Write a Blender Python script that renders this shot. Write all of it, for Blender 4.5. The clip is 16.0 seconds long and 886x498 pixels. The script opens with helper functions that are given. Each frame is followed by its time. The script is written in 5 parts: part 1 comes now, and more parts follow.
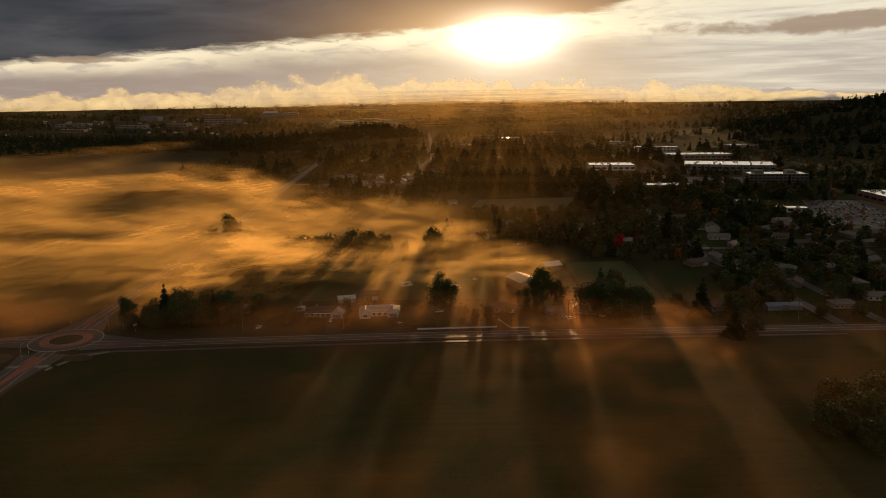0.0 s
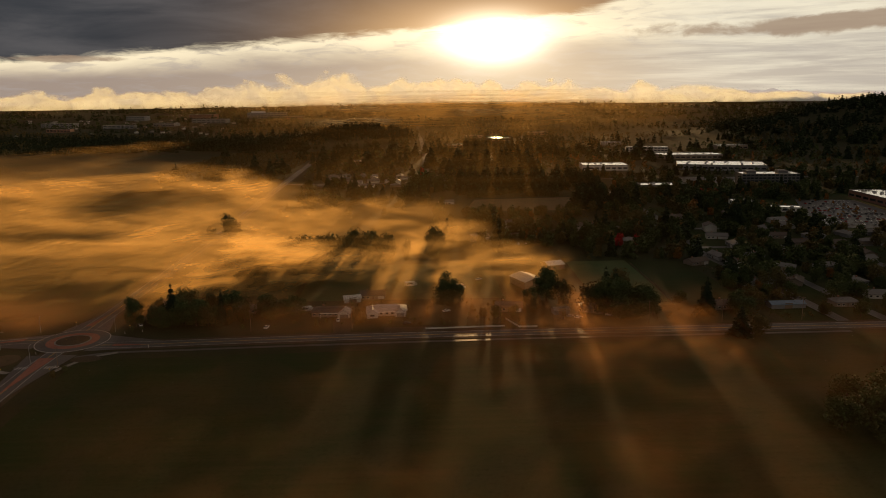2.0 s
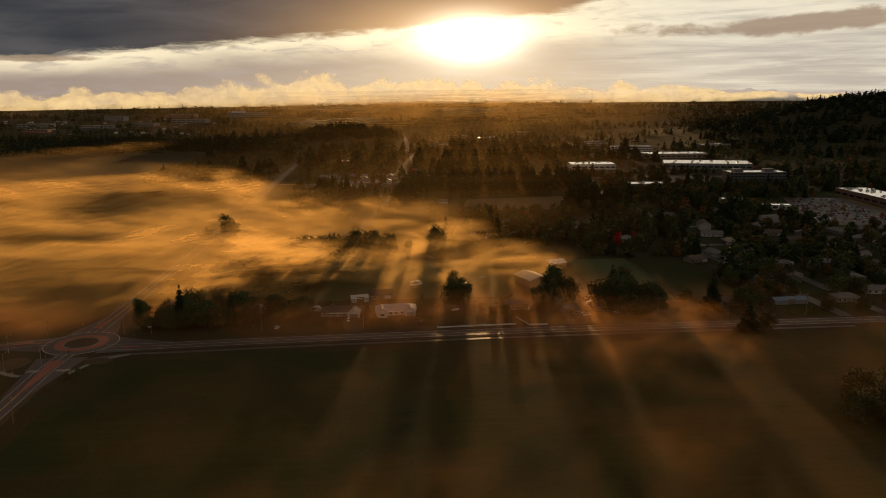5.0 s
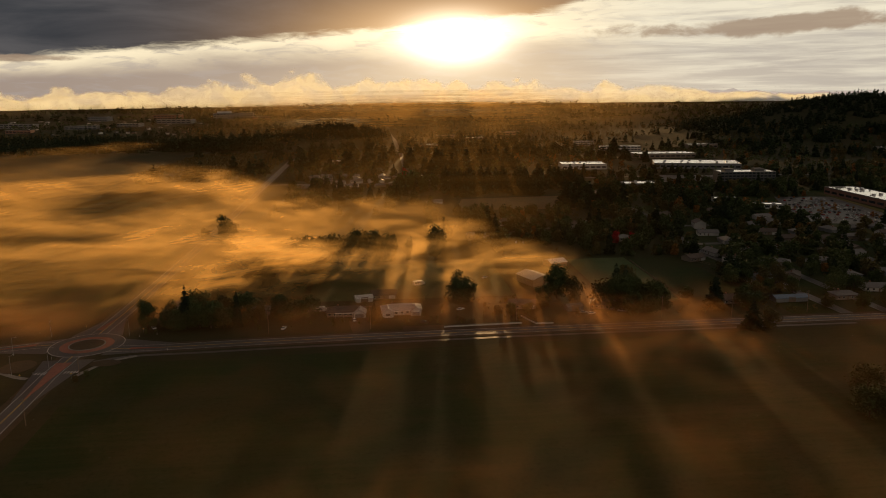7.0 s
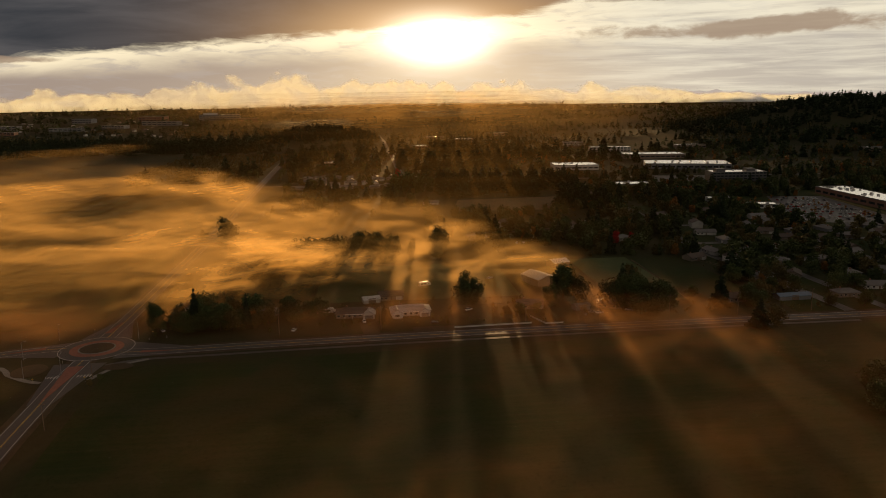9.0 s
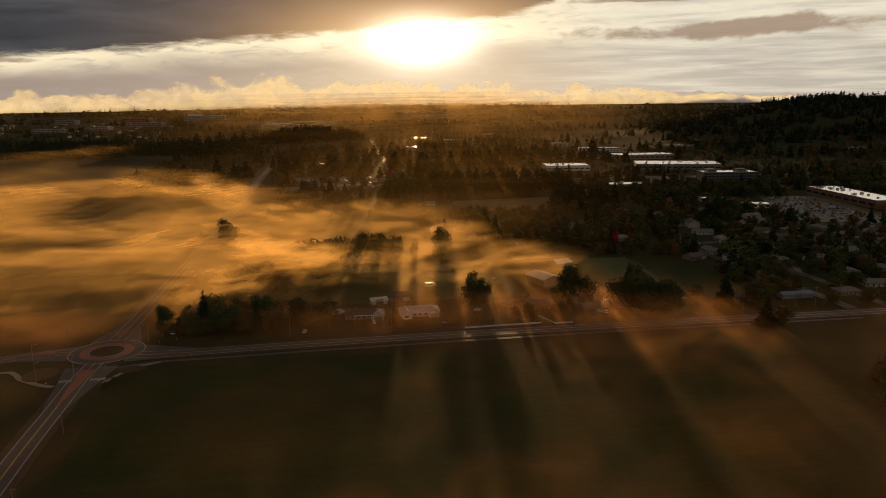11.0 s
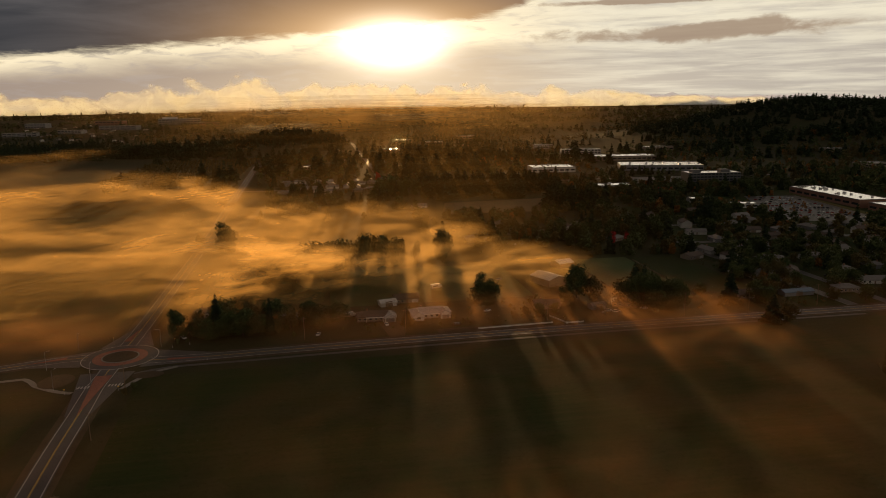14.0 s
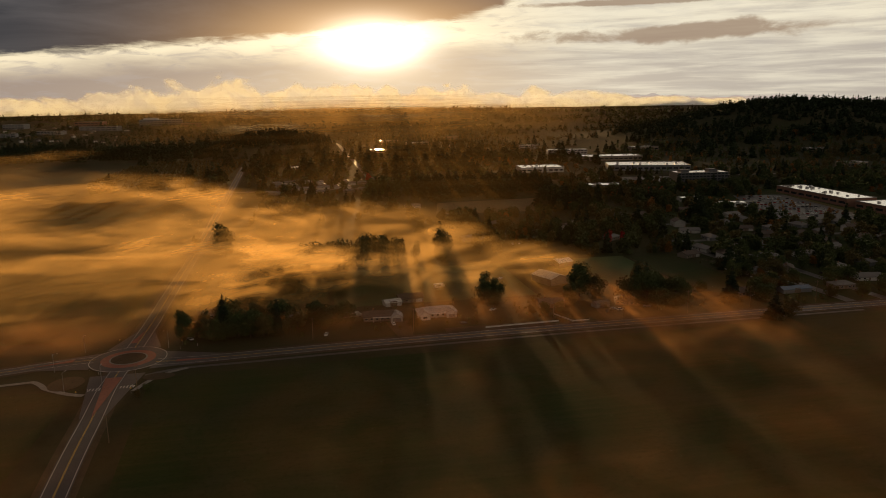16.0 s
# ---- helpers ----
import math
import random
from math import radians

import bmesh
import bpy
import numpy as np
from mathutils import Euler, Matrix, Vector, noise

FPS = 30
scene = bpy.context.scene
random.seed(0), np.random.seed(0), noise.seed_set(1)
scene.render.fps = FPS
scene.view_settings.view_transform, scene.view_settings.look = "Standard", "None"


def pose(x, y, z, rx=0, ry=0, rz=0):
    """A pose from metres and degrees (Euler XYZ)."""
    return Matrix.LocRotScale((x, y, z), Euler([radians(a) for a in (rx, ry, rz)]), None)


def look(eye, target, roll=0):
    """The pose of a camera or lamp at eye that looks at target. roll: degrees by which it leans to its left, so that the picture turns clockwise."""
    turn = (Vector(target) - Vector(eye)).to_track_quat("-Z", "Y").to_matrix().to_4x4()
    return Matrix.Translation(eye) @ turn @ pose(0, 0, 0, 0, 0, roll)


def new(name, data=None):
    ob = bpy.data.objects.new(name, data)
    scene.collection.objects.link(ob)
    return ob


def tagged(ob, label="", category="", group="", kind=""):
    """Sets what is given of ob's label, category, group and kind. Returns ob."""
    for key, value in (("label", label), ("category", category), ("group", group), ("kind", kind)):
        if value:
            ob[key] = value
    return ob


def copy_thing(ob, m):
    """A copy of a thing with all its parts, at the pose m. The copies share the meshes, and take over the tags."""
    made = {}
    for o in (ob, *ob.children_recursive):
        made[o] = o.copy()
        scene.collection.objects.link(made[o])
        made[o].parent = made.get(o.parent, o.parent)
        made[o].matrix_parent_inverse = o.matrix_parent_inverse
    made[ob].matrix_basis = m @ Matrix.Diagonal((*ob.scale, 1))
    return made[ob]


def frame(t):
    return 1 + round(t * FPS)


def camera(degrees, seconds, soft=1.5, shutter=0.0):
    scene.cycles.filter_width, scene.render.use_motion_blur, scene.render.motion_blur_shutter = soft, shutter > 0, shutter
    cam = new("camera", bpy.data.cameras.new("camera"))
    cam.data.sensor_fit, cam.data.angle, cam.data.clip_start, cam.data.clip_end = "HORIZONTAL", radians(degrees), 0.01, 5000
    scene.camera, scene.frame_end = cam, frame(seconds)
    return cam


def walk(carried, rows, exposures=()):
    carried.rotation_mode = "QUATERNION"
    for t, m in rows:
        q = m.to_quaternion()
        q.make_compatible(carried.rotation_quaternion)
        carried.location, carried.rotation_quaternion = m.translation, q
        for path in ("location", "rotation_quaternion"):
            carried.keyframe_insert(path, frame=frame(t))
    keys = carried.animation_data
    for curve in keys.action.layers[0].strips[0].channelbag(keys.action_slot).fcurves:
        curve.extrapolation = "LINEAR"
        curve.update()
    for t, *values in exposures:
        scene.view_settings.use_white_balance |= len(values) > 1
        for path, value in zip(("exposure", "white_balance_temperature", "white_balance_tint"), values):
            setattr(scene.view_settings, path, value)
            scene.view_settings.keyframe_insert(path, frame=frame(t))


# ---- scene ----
cam = camera(62.8, 16.0, soft=0.85)
PATH = [
    (0, (-7.066, 0.92, 119.527), (-7.049, 2.878, 119.119), -0.8),
    (0.5, (-9.966, 0.632, 119.513), (-9.939, 2.59, 119.105), -0.7),
    (1, (-12.858, 0.371, 119.507), (-12.822, 2.328, 119.099), -0.8),
    (1.5, (-15.711, 0.156, 119.51), (-15.666, 2.114, 119.103), -0.7),
    (2, (-18.541, -0.039, 119.514), (-18.487, 1.919, 119.106), -0.7),
    (2.5, (-21.362, -0.202, 119.521), (-21.299, 1.755, 119.112), -0.7),
    (3, (-24.163, -0.335, 119.53), (-24.092, 1.621, 119.121), -0.7),
    (3.5, (-26.974, -0.428, 119.529), (-26.893, 1.528, 119.12), -0.7),
    (4, (-29.818, -0.497, 119.533), (-29.728, 1.459, 119.124), -0.7),
    (6.5, (-44.116, -0.784, 119.57), (-43.971, 1.168, 119.161), -0.7),
    (7, (-47.145, -0.841, 119.611), (-46.991, 1.111, 119.202), -0.7),
    (7.5, (-50.339, -0.914, 119.661), (-50.174, 1.037, 119.253), -0.8),
    (8, (-53.656, -0.992, 119.699), (-53.482, 0.958, 119.292), -0.8),
    (8.5, (-57.04, -1.015, 119.742), (-56.856, 0.935, 119.336), -0.8),
    (9, (-60.471, -0.97, 119.795), (-60.276, 0.978, 119.389), -0.8),
    (11.5, (-78.03, -0.476, 120.233), (-77.779, 1.467, 119.83), -0.8),
    (12, (-81.469, -0.325, 120.265), (-81.206, 1.616, 119.864), -0.8),
    (12.5, (-84.9, -0.128, 120.285), (-84.626, 1.812, 119.884), -0.8),
    (13, (-88.353, 0.067, 120.299), (-88.068, 2.005, 119.898), -0.8),
    (13.5, (-91.822, 0.303, 120.314), (-91.524, 2.24, 119.915), -0.8),
    (14, (-95.309, 0.57, 120.313), (-94.999, 2.505, 119.914), -0.9),
    (14.5, (-98.823, 0.832, 120.294), (-98.5, 2.765, 119.895), -0.9),
    (15, (-102.315, 1.058, 120.273), (-101.979, 2.989, 119.874), -0.9),
    (15.5, (-105.82, 1.212, 120.259), (-105.472, 3.141, 119.861), -0.9),
    (16, (-109.315, 1.314, 120.238), (-108.954, 3.24, 119.84), -0.9),
]
walk(cam, [(t, look(eye, target, roll)) for t, eye, target, roll in PATH])

# ---------------------------------------------------------------- light
SUN_WAY = Vector((0.097, 0.9927, 0.072)).normalized()
SUN_AZ, SUN_EL = 5.58, 4.12
scene.view_settings.exposure = 0.0
scene.cycles.transparent_max_bounces = 32


class Nodes:
    """Short hand for node trees: every method returns a socket."""

    def __init__(self, tree):
        self.tree = tree
        tree.nodes.clear()

    def add(self, kind, out=0, **sockets):
        node = self.tree.nodes.new(kind)
        for key, value in sockets.items():
            if key.startswith("p_"):
                continue
            self.put(node.inputs[key.replace("_", " ")], value)
        return node

    def put(self, socket, value):
        if isinstance(value, bpy.types.NodeSocket):
            self.tree.links.new(value, socket)
        else:
            socket.default_value = value

    def math(self, op, a, b=0.0, c=0.0, clamp=False):
        node = self.tree.nodes.new("ShaderNodeMath")
        node.operation, node.use_clamp = op, clamp
        for socket, value in zip(node.inputs, (a, b, c)):
            self.put(socket, value)
        return node.outputs[0]

    def smooth(self, a, b, v):
        node = self.tree.nodes.new("ShaderNodeMapRange")
        node.interpolation_type = "SMOOTHSTEP"
        for key, value in (("Value", v), ("From Min", a), ("From Max", b)):
            self.put(node.inputs[key], value)
        return node.outputs[0]

    def mix(self, k, a, b):
        node = self.tree.nodes.new("ShaderNodeMix")
        node.data_type = "RGBA"
        for i, value in ((0, k), (6, a), (7, b)):
            self.put(node.inputs[i], value if isinstance(value, (bpy.types.NodeSocket, float, int)) else (*value, 1)[:4])
        return node.outputs[2]

    def noise(self, vector, scale, detail=4.0, rough=0.55, distort=0.0):
        node = self.tree.nodes.new("ShaderNodeTexNoise")
        for key, value in (("Vector", vector), ("Scale", scale), ("Detail", detail), ("Roughness", rough), ("Distortion", distort)):
            self.put(node.inputs[key], value)
        return node.outputs[0]

    def xyz(self, x, y, z):
        node = self.tree.nodes.new("ShaderNodeCombineXYZ")
        for socket, value in zip(node.inputs, (x, y, z)):
            self.put(socket, value)
        return node.outputs[0]

    def split(self, v):
        node = self.tree.nodes.new("ShaderNodeSeparateXYZ")
        self.put(node.inputs[0], v)
        return node.outputs

    def gauss(self, u, u0, su, v, v0, sv):
        a = self.math("POWER", self.math("ABSOLUTE", self.math("DIVIDE", self.math("SUBTRACT", u, u0), su)), 2.0)
        b = self.math("POWER", self.math("ABSOLUTE", self.math("DIVIDE", self.math("SUBTRACT", v, v0), sv)), 2.0)
        return self.math("EXPONENT", self.math("MULTIPLY", self.math("ADD", a, b), -1.0))


def build_world():
    """Morning sky: a dark cloud deck over a bright gap, in which the sun stands low."""
    world = bpy.data.worlds.new("morning_sky")
    scene.world = world
    world.use_nodes = True
    n = Nodes(world.node_tree)
    way = n.tree.nodes.new("ShaderNodeTexCoord").outputs["Generated"]
    x, y, z = n.split(way)
    az = n.math("MULTIPLY", n.math("ARCTAN2", x, y), 57.2958)
    el = n.math("MULTIPLY", n.math("ARCSINE", z), 57.2958)
    sky = n.tree.nodes.new("ShaderNodeTexSky")
    sky.sky_type, sky.sun_disc = "NISHITA", False
    sky.sun_elevation, sky.sun_rotation = radians(SUN_EL), radians(SUN_AZ)
    sky.dust_density = 3.0
    base = n.tree.nodes.new("ShaderNodeVectorMath")
    base.operation = "SCALE"
    n.put(base.inputs[0], sky.outputs[0])
    n.put(base.inputs["Scale"], 0.08)
    flat = n.xyz(az, n.math("MULTIPLY", el, 5.0), 0.0)
    streak = n.noise(flat, 0.09, 6.0, 0.55, 0.4)
    fine = n.noise(flat, 0.35, 6.0, 0.6, 0.6)
    warm = n.gauss(az, SUN_AZ, 12.5, el, SUN_EL, 4.5)
    # the gap of open sky
    upto = n.math("DIVIDE", el, n.math("MINIMUM", n.math("ADD", 5.0, n.math("MULTIPLY", az, 0.084)), 5.4))
    low = n.smooth(0.5, 0.98, n.math("ADD", upto, n.math("MULTIPLY", n.math("SUBTRACT", streak, 0.5), 0.55)))
    gap = n.mix(low, (0.36, 0.28, 0.23), (1.0, 0.85, 0.58))
    gap = n.mix(n.math("MULTIPLY", n.smooth(0.47, 0.66, fine), 0.5), gap, (0.40, 0.34, 0.31))
    right = n.smooth(9.0, 24.0, az)
    bands = n.noise(n.xyz(n.math("MULTIPLY", az, 0.22), n.math("MULTIPLY", el, 3.2), 9.0), 0.55, 6.0, 0.6, 0.3)
    side = n.mix(n.smooth(0.34, 0.70, n.math("ADD", bands, n.math("MULTIPLY", n.math("SUBTRACT", upto, 0.5), 0.12))), (0.54, 0.485, 0.41), (0.84, 0.77, 0.61))
    gap = n.mix(n.math("MULTIPLY", right, 0.8), gap, side)
    # the deck, whose lower edge climbs towards the sun
    edge = n.math("ADD", n.math("ADD", 5.0, n.math("MULTIPLY", az, 0.084)), n.math("MULTIPLY", n.math("MAXIMUM", n.math("SUBTRACT", az, 13.0), 0.0), 0.28))
    height = n.math("ADD", n.math("SUBTRACT", el, edge), n.math("MULTIPLY", n.math("SUBTRACT", fine, 0.5), 1.3))
    deck_cover = n.smooth(-0.25, 0.45, height)
    deck = n.mix(n.smooth(0.3, 0.75, streak), (0.038, 0.042, 0.049), (0.098, 0.094, 0.097))
    deck = n.mix(n.math("MULTIPLY", warm, 1.0), deck, (0.62, 0.32, 0.13))
    sky_colour = n.mix(deck_cover, gap, deck)
    # single clouds in the open part
    lump = n.noise(n.xyz(az, n.math("MULTIPLY", el, 2.2), 4.0), 0.22, 7.0, 0.62, 0.3)
    bar = n.gauss(az, 28.0, 13.0, n.math("SUBTRACT", el, n.math("MULTIPLY", az, 0.02)), 4.1, 0.8)
    bar2 = n.gauss(az, 24.0, 9.0, el, 6.9, 0.28)
    bar3 = n.gauss(az, -25.0, 5.0, el, 2.9, 0.3)
    body = n.math("ADD", n.math("ADD", bar, bar2), bar3)
    cover = n.smooth(0.56, 0.72, n.math("ADD", n.math("MULTIPLY", body, 0.42), n.math("MULTIPLY", lump, 0.75)))
    sky_colour = n.mix(n.math("MULTIPLY", cover, 0.85), sky_colour, (0.36, 0.255, 0.175))
    sky_colour = n.mix(n.smooth(9.0, 26.0, el), sky_colour, (0.165, 0.135, 0.115))
    # overhead the deck breaks here and there to the clear sky
    hole = n.math("MULTIPLY", n.smooth(0.55, 0.75, n.noise(way, 1.6, 4.0)), n.smooth(12.0, 30.0, el))
    sky_colour = n.mix(n.math("MULTIPLY", hole, 0.6), sky_colour, base.outputs[0])
    # the sun's own glare in thin cloud
    core = n.math("MULTIPLY", n.gauss(az, SUN_AZ, 3.2, el, SUN_EL + 0.2, 1.5), 2.3)
    halo = n.math("MULTIPLY", n.gauss(az, SUN_AZ, 9.0, el, SUN_EL, 2.9), 0.5)
    halo = n.math("ADD", halo, n.math("MULTIPLY", n.gauss(az, SUN_AZ, 17.0, el, 0.6, 2.2), 0.36))
    add = n.tree.nodes.new("ShaderNodeVectorMath")
    add.operation = "ADD"
    light = n.tree.nodes.new("ShaderNodeVectorMath")
    light.operation = "ADD"
    tint = n.tree.nodes.new("ShaderNodeVectorMath")
    tint.operation = "SCALE"
    n.put(tint.inputs[0], (1.0, 0.74, 0.38))
    n.put(tint.inputs["Scale"], halo)
    tint2 = n.tree.nodes.new("ShaderNodeVectorMath")
    tint2.operation = "SCALE"
    n.put(tint2.inputs[0], (1.0, 0.93, 0.75))
    n.put(tint2.inputs["Scale"], core)
    n.put(light.inputs[0], tint.outputs[0])
    n.put(light.inputs[1], tint2.outputs[0])
    n.put(add.inputs[0], sky_colour)
    n.put(add.inputs[1], light.outputs[0])
    under = n.smooth(-0.8, -0.1, el)
    final = n.mix(under, (0.03, 0.022, 0.015), add.outputs[0])
    back = n.add("ShaderNodeBackground", Color=final, Strength=1.0)
    out = n.tree.nodes.new("ShaderNodeOutputWorld")
    n.tree.links.new(back.outputs[0], out.inputs[0])


build_world()
lamp = bpy.data.lights.new("sun", "SUN")
lamp.energy, lamp.angle, lamp.color = 3.0, radians(1.6), (1.0, 0.58, 0.23)
sun = new("sun", lamp)
sun.matrix_world = look(SUN_WAY * 900, (0, 0, 0))


# ---------------------------------------------------------------- materials
def material(name, colours, rough=0.8, metal=0.0, scale=0.4, fine=6.0, bump=0.3, varied=0.0, spec=0.5, island=0.0):
    """A weathered surface: two or three colours mixed by coarse and fine noise, with relief."""
    m = bpy.data.materials.new(name)
    m.use_nodes = True
    n = Nodes(m.node_tree)
    place = n.tree.nodes.new("ShaderNodeNewGeometry")
    pos = place.outputs["Position"]
    coarse = n.noise(pos, scale, 5.0, 0.6, 0.3)
    grain = n.noise(pos, fine, 4.0, 0.6)
    colour = n.mix(n.smooth(0.32, 0.68, coarse), colours[0], colours[1])
    colour = n.mix(n.math("MULTIPLY", n.smooth(0.45, 0.75, grain), 0.5), colour, colours[-1])
    if varied:
        ob = n.tree.nodes.new("ShaderNodeObjectInfo").outputs["Random"]
        colour = n.mix(n.math("MULTIPLY", ob, varied), colour, tuple(c * 0.35 for c in colours[0]))
    if island:
        part_random = place.outputs["Random Per Island"]
        colour = n.mix(n.math("MULTIPLY", part_random, island), colour, tuple(c * 0.3 for c in colours[0]))
    shader = n.add("ShaderNodeBsdfPrincipled", Base_Color=colour, Metallic=metal,
                   Roughness=n.math("ADD", rough - 0.08, n.math("MULTIPLY", grain, 0.16), clamp=True))
    n.put(shader.inputs["Specular IOR Level"], spec)
    if bump:
        b = n.add("ShaderNodeBump", Height=grain, Strength=bump, Distance=0.05)
        n.tree.links.new(b.outputs[0], shader.inputs["Normal"])
    out = n.tree.nodes.new("ShaderNodeOutputMaterial")
    n.tree.links.new(shader.outputs[0], out.inputs[0])
    return m


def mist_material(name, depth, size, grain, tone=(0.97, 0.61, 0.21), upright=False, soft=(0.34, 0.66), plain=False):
    """Thin mist: it lets most light pass and scatters the rest as if each layer faced the sun; tone holds the light's
    colour too.
    """
    m = bpy.data.materials.new(name)
    m.use_nodes = True
    n = Nodes(m.node_tree)
    geometry = n.tree.nodes.new("ShaderNodeNewGeometry")
    x, y, z = n.split(geometry.outputs["Position"])
    flow = n.xyz(n.math("MULTIPLY", n.math("ADD", x, n.math("MULTIPLY", y, -0.15)), grain[0]), n.math("MULTIPLY", n.math("ADD", y, n.math("MULTIPLY", z, grain[2])), grain[1]), n.math("MULTIPLY", z, 0.4))
    if upright:
        flow = n.xyz(n.math("MULTIPLY", x, grain[0]), n.math("MULTIPLY", y, grain[1]), z)
    big = n.noise(flow, 1.0 / size, 3.0, 0.55, 0.7)
    small = n.noise(flow, 3.6 / size, 5.0, 0.62, 0.9)
    vast = n.smooth(0.36, 0.60, n.noise(flow, 0.3 / size, 2.0, 0.5))
    amount = n.tree.nodes.new("ShaderNodeAttribute")
    amount.attribute_name = "mist_amount"
    wisp = n.math("MULTIPLY", n.math("ADD", 0.2, n.math("MULTIPLY", n.smooth(*soft, big), 0.8)),
                  n.math("MULTIPLY", n.math("ADD", 0.45, n.math("MULTIPLY", vast, 0.55)), n.math("ADD", 0.3, n.math("MULTIPLY", n.smooth(0.36, 0.68, small), 1.0))))
    if plain:
        wisp = n.math("ADD", 0.25, n.math("MULTIPLY", n.smooth(*soft, big), 0.85))
    alpha = n.math("MULTIPLY", n.math("MULTIPLY", amount.outputs["Fac"], wisp), depth, clamp=True)
    if upright:
        lobes = n.tree.nodes.new("ShaderNodeTexVoronoi")
        lobes.feature = "SMOOTH_F1"
        bent = n.tree.nodes.new("ShaderNodeVectorMath")
        bent.operation = "MULTIPLY_ADD"
        warp = n.tree.nodes.new("ShaderNodeTexNoise")
        n.put(warp.inputs["Vector"], flow)
        n.put(warp.inputs["Scale"], 1.0 / 90)
        n.put(warp.inputs["Detail"], 4.0)
        n.put(bent.inputs[0], warp.outputs["Color"])
        n.put(bent.inputs[1], (90, 90, 70))
        n.put(bent.inputs[2], flow)
        n.put(lobes.inputs["Vector"], bent.outputs[0])
        n.put(lobes.inputs["Scale"], 1.0 / size)
        n.put(lobes.inputs["Smoothness"], 0.6)
        puffs = n.math("ADD", n.math("MULTIPLY", n.math("SUBTRACT", 0.45, lobes.outputs["Distance"]), 0.75), n.math("MULTIPLY", n.math("SUBTRACT", n.noise(flow, 2.0 / size, 4.0, 0.5, 0.4), 0.5), 0.55))
        body = n.math("ADD", amount.outputs["Fac"], puffs)
        folds = n.smooth(0.3, 0.68, n.noise(flow, 1.3 / size, 4.0, 0.55, 0.5))
        alpha = n.math("MULTIPLY", n.smooth(*soft, body), n.math("MULTIPLY", depth, n.math("ADD", 0.55, n.math("MULTIPLY", folds, 0.45))))
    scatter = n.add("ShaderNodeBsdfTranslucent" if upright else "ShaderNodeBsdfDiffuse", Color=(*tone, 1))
    # the normal is turned to the sun, so flat layers look fully lit
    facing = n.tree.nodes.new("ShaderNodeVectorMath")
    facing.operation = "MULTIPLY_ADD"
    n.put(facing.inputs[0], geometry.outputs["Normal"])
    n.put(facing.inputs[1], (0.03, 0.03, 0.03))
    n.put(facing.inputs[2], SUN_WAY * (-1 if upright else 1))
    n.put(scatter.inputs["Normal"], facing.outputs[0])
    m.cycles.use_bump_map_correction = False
    clear = n.add("ShaderNodeBsdfTransparent", Color=(1, 1, 1, 1))
    mix = n.tree.nodes.new("ShaderNodeMixShader")
    n.put(mix.inputs[0], alpha)
    n.tree.links.new(clear.outputs[0], mix.inputs[1])
    n.tree.links.new(scatter.outputs[0], mix.inputs[2])
    out = n.tree.nodes.new("ShaderNodeOutputMaterial")
    n.tree.links.new(mix.outputs[0], out.inputs[0])
    return m


def pasture_material():
    """Short grass with faint mowing lines, tufts and drier patches."""
    m = bpy.data.materials.new("mown_pasture")
    m.use_nodes = True
    n = Nodes(m.node_tree)
    pos = n.tree.nodes.new("ShaderNodeNewGeometry").outputs["Position"]
    x, y, z = n.split(pos)
    patch = n.noise(pos, 0.022, 5.0, 0.6, 0.5)
    rows = n.noise(n.xyz(n.math("MULTIPLY", x, 0.012), n.math("MULTIPLY", y, 0.33), 0.0), 1.0, 4.0, 0.65)
    tuft = n.noise(pos, 0.6, 4.0, 0.65)
    colour = n.mix(n.smooth(0.35, 0.66, patch), (0.024, 0.040, 0.012), (0.042, 0.043, 0.018))
    colour = n.mix(n.math("MULTIPLY", n.smooth(0.42, 0.66, rows), 0.25), colour, (0.056, 0.052, 0.024))
    colour = n.mix(n.math("MULTIPLY", n.smooth(0.5, 0.7, tuft), 0.6), colour, (0.018, 0.026, 0.009))
    shader = n.add("ShaderNodeBsdfPrincipled", Base_Color=colour, Roughness=0.95)
    n.put(shader.inputs["Specular IOR Level"], 0.06)
    b = n.add("ShaderNodeBump", Height=tuft, Strength=0.25, Distance=0.1)
    n.tree.links.new(b.outputs[0], shader.inputs["Normal"])
    out = n.tree.nodes.new("ShaderNodeOutputMaterial")
    n.tree.links.new(shader.outputs[0], out.inputs[0])
    return m


